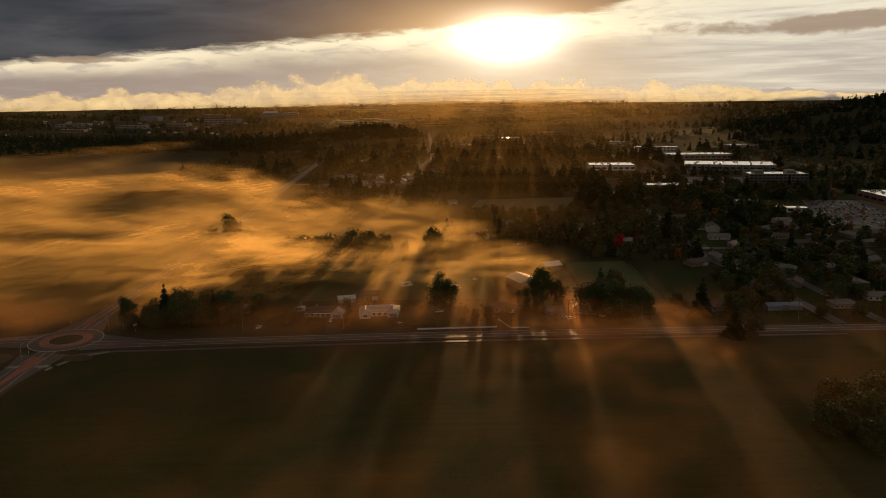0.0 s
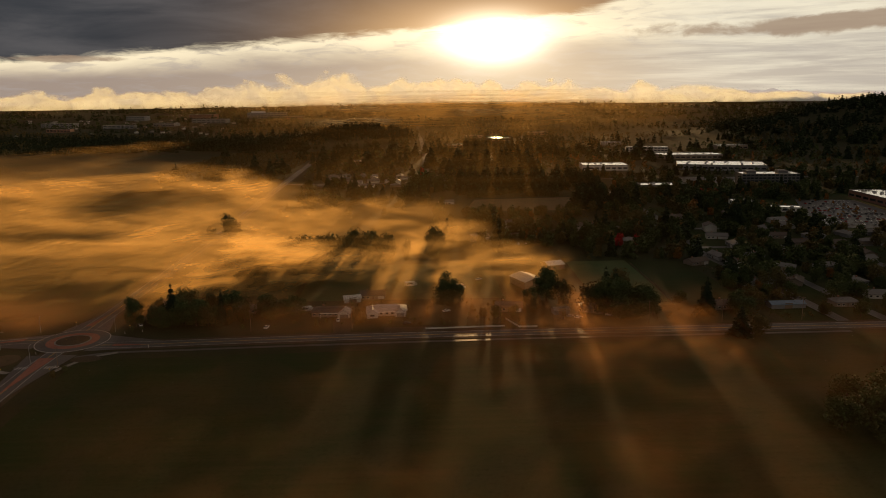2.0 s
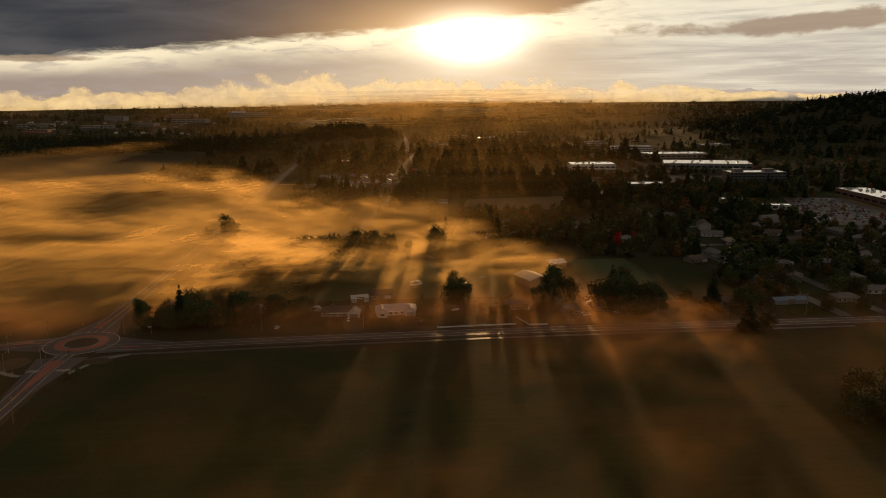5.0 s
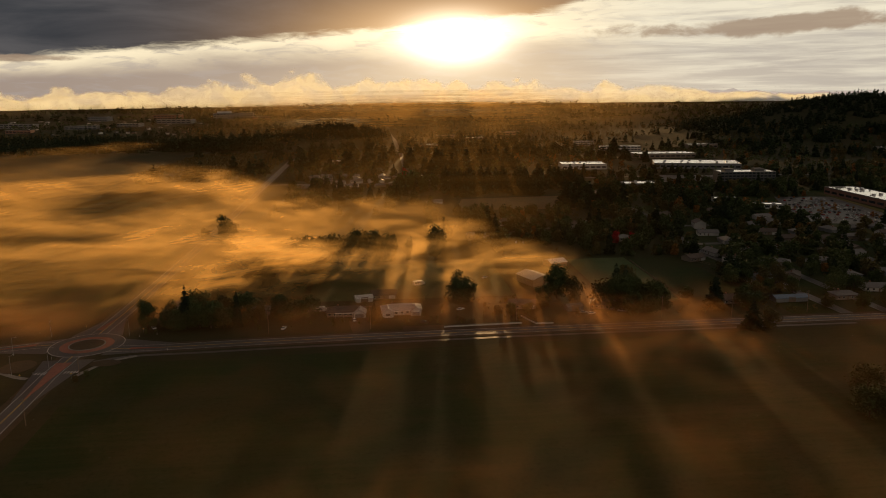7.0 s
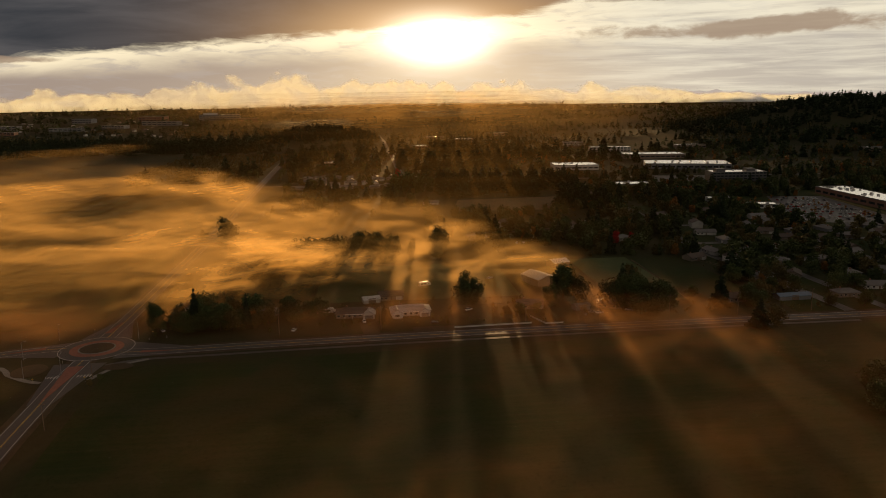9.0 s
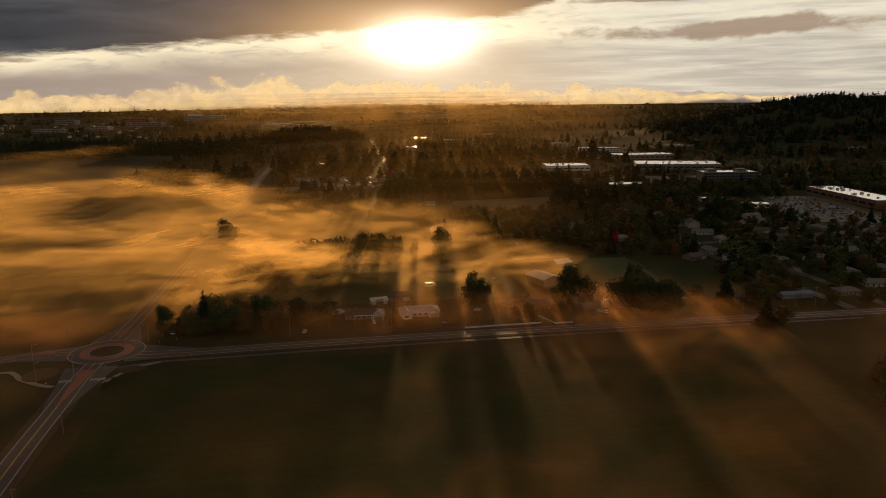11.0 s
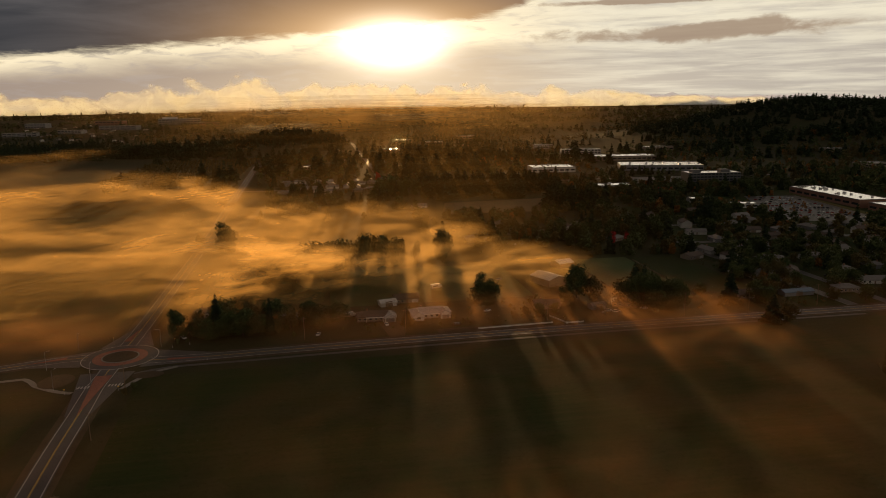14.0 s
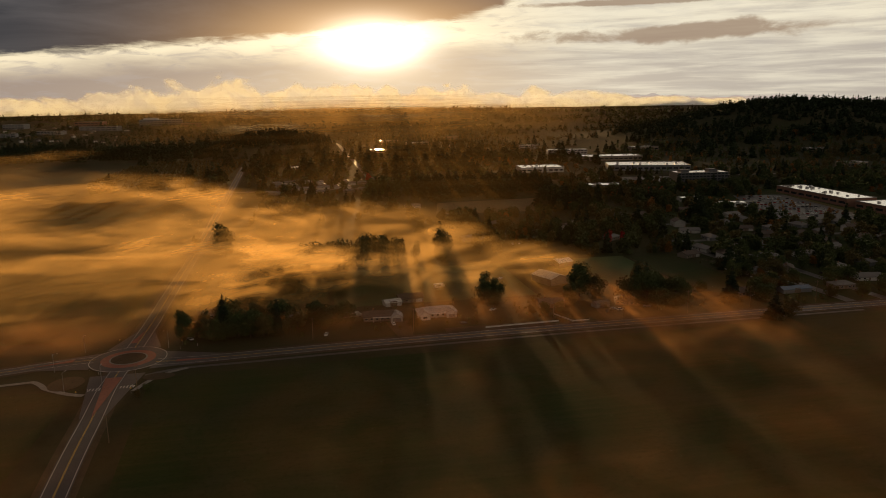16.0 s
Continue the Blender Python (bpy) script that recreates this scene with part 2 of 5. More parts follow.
M = {
    "ground": material("rough_grassland", ((0.034, 0.038, 0.017), (0.050, 0.044, 0.022), (0.026, 0.031, 0.014)), 0.95, scale=0.012, fine=0.25, bump=0.3, spec=0.06),
    "field": pasture_material(),
    "stubble": material("brown_stubble", ((0.12, 0.085, 0.045), (0.09, 0.075, 0.035), (0.15, 0.11, 0.06)), 0.95, scale=0.03, fine=0.5, spec=0.2),
    "lawn": material("lawn", ((0.050, 0.080, 0.025), (0.070, 0.085, 0.032), (0.04, 0.06, 0.02)), 0.95, scale=0.05, fine=0.8, spec=0.2),
    "verge": material("dry_verge", ((0.055, 0.040, 0.022), (0.075, 0.055, 0.03), (0.035, 0.035, 0.016)), 0.95, scale=0.1, fine=0.9, spec=0.2),
    "asphalt": material("damp_asphalt", ((0.040, 0.037, 0.035), (0.054, 0.049, 0.046), (0.031, 0.029, 0.028)), 0.55, scale=0.08, fine=1.5, bump=0.1, spec=0.35),
    "concrete": material("kerb_concrete", ((0.17, 0.16, 0.15), (0.22, 0.21, 0.19), (0.13, 0.12, 0.11)), 0.8, scale=0.3, fine=3),
    "brick_red": material("red_paving", ((0.22, 0.075, 0.05), (0.28, 0.10, 0.06), (0.17, 0.06, 0.045)), 0.8, scale=0.4, fine=3),
    "paint_white": material("road_paint_white", ((0.46, 0.45, 0.43), (0.40, 0.39, 0.37), (0.30, 0.29, 0.27)), 0.6, scale=0.6, fine=4, bump=0),
    "paint_yellow": material("road_paint_yellow", ((0.62, 0.40, 0.06), (0.5, 0.33, 0.06), (0.4, 0.28, 0.07)), 0.6, scale=0.6, fine=4, bump=0),
    "bark": material("bark", ((0.07, 0.05, 0.035), (0.10, 0.075, 0.05), (0.04, 0.03, 0.02)), 0.95, scale=1.0, fine=6),
    "leaf": material("green_leaves", ((0.068, 0.098, 0.030), (0.100, 0.110, 0.036), (0.050, 0.074, 0.022)), 0.85, scale=0.12, fine=0.8, bump=0, varied=0.4, island=0.3, spec=0.2),
    "olive": material("olive_leaves", ((0.115, 0.098, 0.032), (0.14, 0.105, 0.036), (0.085, 0.078, 0.025)), 0.85, scale=0.12, fine=0.8, bump=0, varied=0.4, island=0.3, spec=0.2),
    "needle": material("dark_needles", ((0.034, 0.052, 0.024), (0.046, 0.062, 0.026), (0.024, 0.04, 0.017)), 0.9, scale=0.12, fine=0.8, bump=0, varied=0.35, island=0.4, spec=0.15),
    "orange": material("autumn_orange_leaves", ((0.32, 0.13, 0.03), (0.26, 0.14, 0.03), (0.2, 0.08, 0.02)), 0.85, scale=0.15, fine=0.8, bump=0, varied=0.35, island=0.4, spec=0.2),
    "red": material("autumn_red_leaves", ((0.55, 0.030, 0.035), (0.42, 0.025, 0.03), (0.30, 0.02, 0.02)), 0.85, scale=0.15, fine=0.8, bump=0, island=0.6, spec=0.2),
    "roof_grey": material("grey_shingles", ((0.15, 0.145, 0.14), (0.19, 0.18, 0.17), (0.10, 0.095, 0.09)), 0.7, scale=0.3, fine=3, varied=0.5),
    "roof_brown": material("brown_shingles", ((0.08, 0.057, 0.043), (0.105, 0.073, 0.053), (0.055, 0.041, 0.031)), 0.7, scale=0.3, fine=3, varied=0.5),
    "roof_pale_grey": material("pale_grey_shingles", ((0.30, 0.29, 0.28), (0.34, 0.33, 0.31), (0.22, 0.21, 0.20)), 0.6, scale=0.3, fine=3),
    "roof_blue": material("blue_metal_roof", ((0.09, 0.14, 0.20), (0.11, 0.17, 0.24), (0.07, 0.10, 0.15)), 0.4, scale=0.3, fine=3),
    "roof_pale": material("pale_metal_roof", ((0.62, 0.60, 0.57), (0.52, 0.5, 0.47), (0.42, 0.4, 0.37)), 0.35, scale=0.2, fine=2, bump=0.1),
    "roof_flat": material("wet_flat_roof", ((0.70, 0.70, 0.70), (0.78, 0.77, 0.76), (0.55, 0.55, 0.56)), 0.10, metal=0.45, scale=0.03, fine=0.3, bump=0),
    "wall_white": material("white_siding", ((0.55, 0.53, 0.50), (0.48, 0.46, 0.43), (0.42, 0.4, 0.37)), 0.7, scale=0.4, fine=3),
    "wall_tan": material("tan_siding", ((0.25, 0.20, 0.15), (0.21, 0.17, 0.13), (0.18, 0.14, 0.10)), 0.75, scale=0.4, fine=3),
    "wall_grey": material("grey_siding", ((0.19, 0.195, 0.20), (0.16, 0.165, 0.17), (0.13, 0.13, 0.135)), 0.75, scale=0.4, fine=3),
    "wall_dark": material("dark_curtain_wall", ((0.05, 0.05, 0.055), (0.07, 0.065, 0.065), (0.035, 0.035, 0.04)), 0.5, scale=0.3, fine=2),
    "wall_brick": material("brick_wall", ((0.22, 0.11, 0.075), (0.26, 0.14, 0.09), (0.17, 0.09, 0.06)), 0.85, scale=0.5, fine=4),
    "glass": material("dark_window_glass", ((0.02, 0.025, 0.03), (0.03, 0.035, 0.04), (0.015, 0.02, 0.02)), 0.12, scale=0.3, fine=1, bump=0),
    "timber": material("weathered_timber", ((0.16, 0.11, 0.07), (0.2, 0.14, 0.09), (0.1, 0.075, 0.05)), 0.85, scale=0.5, fine=5),
    "steel": material("galvanised_steel", ((0.35, 0.35, 0.36), (0.42, 0.42, 0.42), (0.28, 0.28, 0.28)), 0.45, metal=0.8, scale=0.6, fine=5, bump=0.05),
    "rubber": material("tyre_rubber", ((0.02, 0.02, 0.02), (0.03, 0.03, 0.03), (0.015, 0.015, 0.015)), 0.8, scale=2, fine=8),
    "car_white": material("white_car_paint", ((0.75, 0.75, 0.74), (0.7, 0.7, 0.7), (0.65, 0.65, 0.64)), 0.25, scale=0.5, fine=3, bump=0),
    "car_dark": material("dark_car_paint", ((0.03, 0.033, 0.04), (0.04, 0.04, 0.045), (0.025, 0.025, 0.03)), 0.25, scale=0.5, fine=3, bump=0),
    "car_silver": material("silver_car_paint", ((0.45, 0.45, 0.46), (0.4, 0.4, 0.41), (0.36, 0.36, 0.37)), 0.28, metal=0.5, scale=0.5, fine=3, bump=0),
    "car_red": material("red_car_paint", ((0.35, 0.03, 0.03), (0.3, 0.03, 0.03), (0.25, 0.025, 0.025)), 0.25, scale=0.5, fine=3, bump=0),
    # mist tones carry reddened sunlight; the bank's bluish tone offsets the orange light
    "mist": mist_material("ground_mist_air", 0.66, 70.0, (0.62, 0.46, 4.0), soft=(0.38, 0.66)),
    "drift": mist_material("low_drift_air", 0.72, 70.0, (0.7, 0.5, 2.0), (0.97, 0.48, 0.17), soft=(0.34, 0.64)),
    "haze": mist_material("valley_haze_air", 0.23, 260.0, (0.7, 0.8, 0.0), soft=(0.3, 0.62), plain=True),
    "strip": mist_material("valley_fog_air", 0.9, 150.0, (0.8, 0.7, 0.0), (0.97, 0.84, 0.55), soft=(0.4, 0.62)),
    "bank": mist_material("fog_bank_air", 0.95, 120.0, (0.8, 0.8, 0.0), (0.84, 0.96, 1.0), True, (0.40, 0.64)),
}


# ---------------------------------------------------------------- building helpers
def rise(a, b, v):
    k = np.clip((np.asarray(v, float) - a) / (b - a), 0, 1)
    return k * k * (3 - 2 * k)


def valley_z(y):
    return 6 * rise(450, 1300, y) + 76 * rise(2000, 4800, y)


def ground_z(x, y):
    """Height of the land: a flat valley floor, a wooded knoll, a long hill, and the far side of the valley."""
    x, y = np.asarray(x, float), np.asarray(y, float)
    z = valley_z(y)
    z = z + 30 * np.exp(-((x + 175) / 125) ** 2 - ((y - 1950) / 170) ** 2)
    z = z + 98 * np.exp(-((x - 1200) / np.where(x < 1200, 330, 800)) ** 2 - ((y - 1850) / 380) ** 2)
    return z


def gz(x, y):
    return float(ground_z(x, y))


def mesh_of(name, verts, faces, mat):
    """A mesh from arrays; faces are all triangles or all quads."""
    me = bpy.data.meshes.new(name)
    verts, faces = np.asarray(verts, np.float32), np.asarray(faces, np.int32)
    k = faces.shape[1]
    me.vertices.add(len(verts))
    me.vertices.foreach_set("co", verts.ravel())
    me.loops.add(faces.size)
    me.loops.foreach_set("vertex_index", faces.ravel())
    me.polygons.add(len(faces))
    me.polygons.foreach_set("loop_start", np.arange(0, faces.size, k, dtype=np.int32))
    me.update(calc_edges=True)
    me.polygons.foreach_set("use_smooth", np.zeros(len(faces), bool))
    me.materials.append(M[mat])
    return me


def part(name, data, mat, parent, label=""):
    """Links a bmesh or mesh as one object under a thing or a part."""
    if isinstance(data, bmesh.types.BMesh):
        me = bpy.data.meshes.new(name)
        bmesh.ops.recalc_face_normals(data, faces=data.faces)
        data.to_mesh(me)
        data.free()
        me.materials.append(M[mat])
    else:
        me = data
    ob = new(name, me)
    ob.parent = parent
    return tagged(ob, label)


def box(bm, x0, x1, y0, y1, z0, z1):
    v = [bm.verts.new(p) for p in ((x0, y0, z0), (x1, y0, z0), (x1, y1, z0), (x0, y1, z0), (x0, y0, z1), (x1, y0, z1), (x1, y1, z1), (x0, y1, z1))]
    for f in ((3, 2, 1, 0), (4, 5, 6, 7), (0, 1, 5, 4), (1, 2, 6, 5), (2, 3, 7, 6), (3, 0, 4, 7)):
        bm.faces.new([v[i] for i in f])
    return bm


def tube(bm, a, b, ra, rb, sides=8):
    """A tapered round bar from a to b."""
    a, b = Vector(a), Vector(b)
    turn = (b - a).to_track_quat("Z", "Y")
    rings = []
    for p, r in ((a, ra), (b, rb)):
        rings.append([bm.verts.new(p + turn @ Vector((r * math.cos(2 * math.pi * i / sides), r * math.sin(2 * math.pi * i / sides), 0))) for i in range(sides)])
    for i in range(sides):
        bm.faces.new((rings[0][i], rings[0][(i + 1) % sides], rings[1][(i + 1) % sides], rings[1][i]))
    bm.faces.new(rings[1])
    bm.faces.new(rings[0][::-1])
    return bm


def smooth_line(points, step=8.0):
    """Points along a rounded line through the given ones."""
    p = [Vector((*q, 0)) for q in points]
    p = [2 * p[0] - p[1], *p, 2 * p[-1] - p[-2]]
    out = []
    for a, b, c, d in zip(p, p[1:], p[2:], p[3:]):
        k = max(2, int((c - b).length / step))
        for i in range(k):
            t = i / k
            out.append(0.5 * (2 * b + (c - a) * t + (2 * a - 5 * b + 4 * c - d) * t * t + (3 * b - a - 3 * c + d) * t ** 3))
    out.append(p[-2])
    return np.array([(q.x, q.y) for q in out])


def ribbon_mesh(name, line, near, far, lift, mat, thick=0.0):
    """A strip along a line, between two offsets to its right, that follows the land."""
    d = np.gradient(line, axis=0)
    d /= np.linalg.norm(d, axis=1)[:, None]
    side = np.stack([d[:, 1], -d[:, 0]], 1)
    cols = []
    for off, dz in (((near, -thick), (near, 0.0), (far, 0.0), (far, -thick)) if thick else ((near, 0.0), (far, 0.0))):
        q = line + side * off
        cols.append(np.column_stack([q, ground_z(q[:, 0], q[:, 1]) + lift + dz]))
    k, n = len(cols), len(line)
    verts = np.stack(cols, 1).reshape(-1, 3)
    faces = [(i * k + j, i * k + j + 1, (i + 1) * k + j + 1, (i + 1) * k + j) for i in range(n - 1) for j in range(k - 1)]
    return mesh_of(name, verts, np.array(faces)[:, ::-1], mat)


def patch_mesh(name, corners, nu, nv, lift, mat):
    """A sheet between four corners that follows the land."""
    a, b, c, d = (np.array(q, float) for q in corners)
    u, v = np.meshgrid(np.linspace(0, 1, nu + 1), np.linspace(0, 1, nv + 1))
    u, v = u.ravel()[:, None], v.ravel()[:, None]
    q = a * (1 - u) * (1 - v) + b * u * (1 - v) + c * u * v + d * (1 - u) * v
    verts = np.column_stack([q, ground_z(q[:, 0], q[:, 1]) + lift])
    w = nu + 1
    faces = [(j * w + i, j * w + i + 1, (j + 1) * w + i + 1, (j + 1) * w + i) for j in range(nv) for i in range(nu)]
    return mesh_of(name, verts, faces, mat)


def structure(name, mesh, label, category):
    return tagged(new(name, mesh), label, category, kind="structure")


# ---------------------------------------------------------------- ground
def spaced(*runs):
    out = []
    for a, b, s in runs:
        out += list(np.arange(a, b, s))
    return np.array(out + [runs[-1][1]], float)


xs = spaced((-4600, -1600, 150), (-1600, -400, 40), (-400, 500, 10), (500, 2200, 40), (2200, 4600, 150))
ys = spaced((-3000, 0, 150), (0, 800, 10), (800, 2600, 30), (2600, 4950, 60))
gx, gy = np.meshgrid(xs, ys)
verts = np.column_stack([gx.ravel(), gy.ravel(), ground_z(gx.ravel(), gy.ravel())])
w = len(xs)
ii, jj = np.meshgrid(np.arange(w - 1), np.arange(len(ys) - 1))
q = (jj * w + ii).ravel()
structure("ground", mesh_of("ground", verts, np.column_stack([q, q + 1, q + w + 1, q + w]), "ground"), "dark autumn grassland of a wide valley floor", "ground")

for corners, mat, label in (
    (((-168, 100), (300, 100), (300, 349), (-183, 330)), "field", "wide dark green mown pasture in shade"),
    (((-700, 60), (-212, 60), (-212, 322), (-700, 322)), "field", "dark green meadow beyond the side road"),
    (((-700, 395), (-212, 395), (-212, 900), (-700, 900)), "field", "misty green meadow by the straight road"),
    (((176, 368), (460, 368), (620, 900), (190, 745)), "field", "dark green gardens and lawns between the houses"),
    (((84, 402), (128, 402), (130, 520), (86, 520)), "lawn", "narrow green paddock with a fence line"),
    (((132, 404), (172, 402), (172, 515), (132, 515)), "field", "dull green paddock behind the houses"),
    (((26, 760), (168, 752), (186, 850), (42, 840)), "stubble", "brown stubble field before a dark wood"),
    (((-180, 440), (-100, 440), (-100, 520), (-180, 520)), "lawn", "misty grass plot behind the roadside houses"),
    (((-96, 425), (30, 425), (30, 520), (-96, 520)), "lawn", "long shaded grass plots behind the roadside houses"),
):
    structure("field", patch_mesh("field", corners, 30, 20, 0.04 if "gardens" in label else 0.05, mat), label, "field")

# roads
MAIN = smooth_line([(-184.5, 352), (-160, 351.5), (-115, 354), (-17, 357.5), (59, 358.5), (140, 359), (225, 359), (420, 360), (700, 362)])
NORTH = smooth_line([(-199, 376), (-199, 386), (-199, 420), (-200, 480), (-201, 560), (-203, 680), (-207, 830), (-214, 1130), (-222, 1400)])
SOUTH = smooth_line([(-199, 343), (-199, 332), (-199, 318), (-197, 291), (-195.3, 262), (-192.8, 231), (-188, 180), (-180, 120), (-160, 0)])
WEST = smooth_line([(-214, 361.5), (-223, 361), (-240, 357), (-262, 351), (-330, 342), (-480, 330), (-800, 310)])
HUB = (-198.5, 359.5)


def road(name, line, half, label):
    structure(name, ribbon_mesh(name, line, -half, half, 0.09, "asphalt"), label, "road")
    for name2, a, b, mat in (("white_edge_line", -half + 0.5, -half + 0.75, "paint_white"), ("white_edge_line", half - 0.75, half - 0.5, "paint_white"),
                             ("yellow_centre_line", -0.28, -0.1, "paint_yellow"), ("yellow_centre_line", 0.1, 0.28, "paint_yellow")):
        structure(name2, ribbon_mesh(name2, line, a, b, 0.105, mat), "worn painted line along the road", "road marking")
    for off in (-half - 0.9, half + 0.1):
        structure("verge", ribbon_mesh("verge", line, off - 1.6, off + 2.4, 0.06, "verge"), "narrow dry brown verge beside the road", "verge")


road("road_main", MAIN, 4.8, "damp two-lane asphalt road past the field")
road("road_north", NORTH, 4.6, "straight two-lane asphalt road running into the mist")
road("road_south", SOUTH, 4.45, "two-lane asphalt road with yellow centre lines")
road("road_west", WEST, 4.6, "two-lane asphalt road leaving the roundabout")
PATHWAY = smooth_line([(-186, 334), (-171, 340), (-138, 341.5), (-92, 344), (-10, 347), (60, 348.5), (200, 349)])
structure("footpath", ribbon_mesh("footpath", PATHWAY, -1.3, 1.3, 0.11, "asphalt"), "narrow damp asphalt footpath along the field edge", "path")


def disc(name, r0, r1, z0, z1, mat, label, category, centre=HUB, squash=1.0):
    n, verts, faces = 56, [], []
    for i in range(n):
        a = 2 * math.pi * i / n
        c, s = math.cos(a), math.sin(a) * squash
        verts += [(centre[0] + r1 * c, centre[1] + r1 * s, z0), (centre[0] + r1 * c, centre[1] + r1 * s, z1), (centre[0] + r0 * c, centre[1] + r0 * s, z1)]
    for i in range(n):
        j = (i + 1) % n
        faces += [(3 * i, 3 * j, 3 * j + 1, 3 * i + 1), (3 * i + 1, 3 * j + 1, 3 * j + 2, 3 * i + 2)]
    structure(name, mesh_of(name, verts, faces, mat), label, category)


disc("roundabout", 0.0, 18.0, 0.0, 0.10, "asphalt", "round asphalt junction with a planted island", "road")
disc("apron", 8.6, 12.6, 0.08, 0.16, "brick_red", "red paved apron ring round the island", "apron")
disc("island_kerb", 8.0, 8.7, 0.10, 0.32, "concrete", "pale concrete kerb ring of the island", "kerb")
disc("island", 0.0, 8.1, 0.1, 0.28, "verge", "planted round traffic island with dry grass", "island")
disc("verge_island", 0.0, 7.5, 0.02, 0.2, "verge", "small grassy corner island between the roads", "island", (-218.5, 331), 1.15)
disc("verge_island", 0.0, 7.0, 0.02, 0.2, "verge", "small grassy corner island between the roads", "island", (-179.5, 331.5), 0.6)
structure("road_flare", patch_mesh("road_flare", ((-202, 290), (-192.4, 290), (-186.5, 338), (-210.5, 338)), 2, 10, 0.085, "asphalt"), "widened asphalt mouth of the side road", "road")
for corners in (((-212, 374), (-186, 374), (-194.4, 404), (-203.6, 404)), ((-186, 343), (-184, 368), (-152, 357), (-152, 347)), ((-213, 371), (-214, 348), (-242, 352), (-242, 361))):
    structure("road_flare", patch_mesh("road_flare", corners, 4, 6, 0.082, "asphalt"), "widened asphalt mouth where a road meets the roundabout", "road")
disc("give_way_line", 17.4, 17.75, 0.1, 0.112, "paint_white", "worn white ring line round the junction", "road marking")
LEFT_PATH = smooth_line([(-330, 326), (-247, 335), (-233, 336), (-226, 327), (-214, 318), (-207, 315)], 4)
structure("footpath", ribbon_mesh("footpath", LEFT_PATH, -1.3, 1.3, 0.13, "concrete"), "pale concrete footpath curving round the corner island", "path")
CORNER_PATH = smooth_line([(-187, 316), (-184, 324), (-178, 334), (-168, 340)], 3)
structure("footpath", ribbon_mesh("footpath", CORNER_PATH, -1.2, 1.2, 0.13, "concrete"), "pale concrete footpath curving round the corner island", "path")
for a, b, c in (((-202.8, 334), (-195.5, 334), (-197.4, 290)), ((-203, 384), (-199.5, 384), (-199.6, 404)), ((-224, 364), (-224, 360.5), (-240, 356.8)), ((-175, 350), (-175, 353), (-158, 351.6))):
    bm = bmesh.new()
    low = [bm.verts.new((*q, 0.08)) for q in (a, b, c)]
    top = [bm.verts.new((*q, 0.24)) for q in (a, b, c)]
    bm.faces.new(top)
    for i in range(3):
        bm.faces.new((low[i], low[(i + 1) % 3], top[(i + 1) % 3], top[i]))
    tagged(part("splitter_island", bm, "brick_red", None), "red paved splitter island with a raised kerb", "island", kind="structure")
for cx, cy in ((-203.2, 321), (-190.6, 321.5)):
    for i in range(5):
        bm = box(bmesh.new(), cx - 3.2 + i * 1.35, cx - 2.6 + i * 1.35, cy - 1.4, cy + 1.4, 0.102, 0.112)
        tagged(part("crossing_bar", bm, "paint_white", None), "white painted crossing bar on the road", "road marking", "crossing bars", "structure")

STREETS = [
    ([(212, 900), (212, 678), (196, 543), (202, 455), (206, 366)], 3.4), ([(229, 500), (228, 440), (230, 366)], 3.2), ([(200, 560), (300, 560), (420, 556)], 3.4),
    ([(206, 640), (300, 640), (340, 636)], 3.2), ([(300, 366), (305, 460), (306, 560)], 3.2), ([(20, 600), (80, 640), (200, 660)], 2.6),
    ([(-210, 1010), (-100, 1005), (20, 1000), (120, 1010), (330, 1020), (600, 1000)], 3.6), ([(250, 960), (380, 960), (480, 985)], 4.0),
    ([(-13, 1000), (-13, 1488), (-19, 1878), (-26, 2250), (-33, 2682), (-41, 3097), (-50, 3600)], 4.5),
    ([(-60, 1480), (-40, 1560), (-15, 1640)], 3.5),
]
for pts, half in STREETS:
    line = smooth_line(pts, 14)
    structure("street", ribbon_mesh("street", line, -half, half, 0.14, "asphalt"), "narrow damp grey street between gardens", "street")
    structure("kerb", ribbon_mesh("kerb", line, half, half + 0.25, 0.26, "concrete", 0.2), "pale concrete street kerb", "kerb")
structure("car_park", patch_mesh("car_park", ((338, 640), (440, 612), (464, 792), (402, 802)), 14, 14, 0.12, "asphalt"), "large damp asphalt car park with parked cars", "car park")
structure("car_park", patch_mesh("car_park", ((330, 968), (470, 950), (500, 1000), (350, 1030)), 14, 14, 0.10, "asphalt"), "asphalt yard before the long warehouse", "car park")


# ---------------------------------------------------------------- trees
def scatter_quads(centres, sizes, rng, lean=None, long=1.0):
    """One small bent leaf spray for each centre."""
    n = len(centres)
    u = rng.normal(size=(n, 3))
    if lean is not None:
        u = u * 0.45 + lean
    u /= np.linalg.norm(u, axis=1)[:, None]
    v = rng.normal(size=(n, 3))
    v -= (v * u).sum(1)[:, None] * u
    v /= np.linalg.norm(v, axis=1)[:, None]
    s = np.asarray(sizes)[:, None]
    verts = np.stack([centres - u * s * long, centres + v * s * 0.6, centres + u * s * long, centres - v * s * 0.6], 1).reshape(-1, 3)
    k = np.arange(n)[:, None] * 4
    return verts, k + np.arange(4)[None, :]


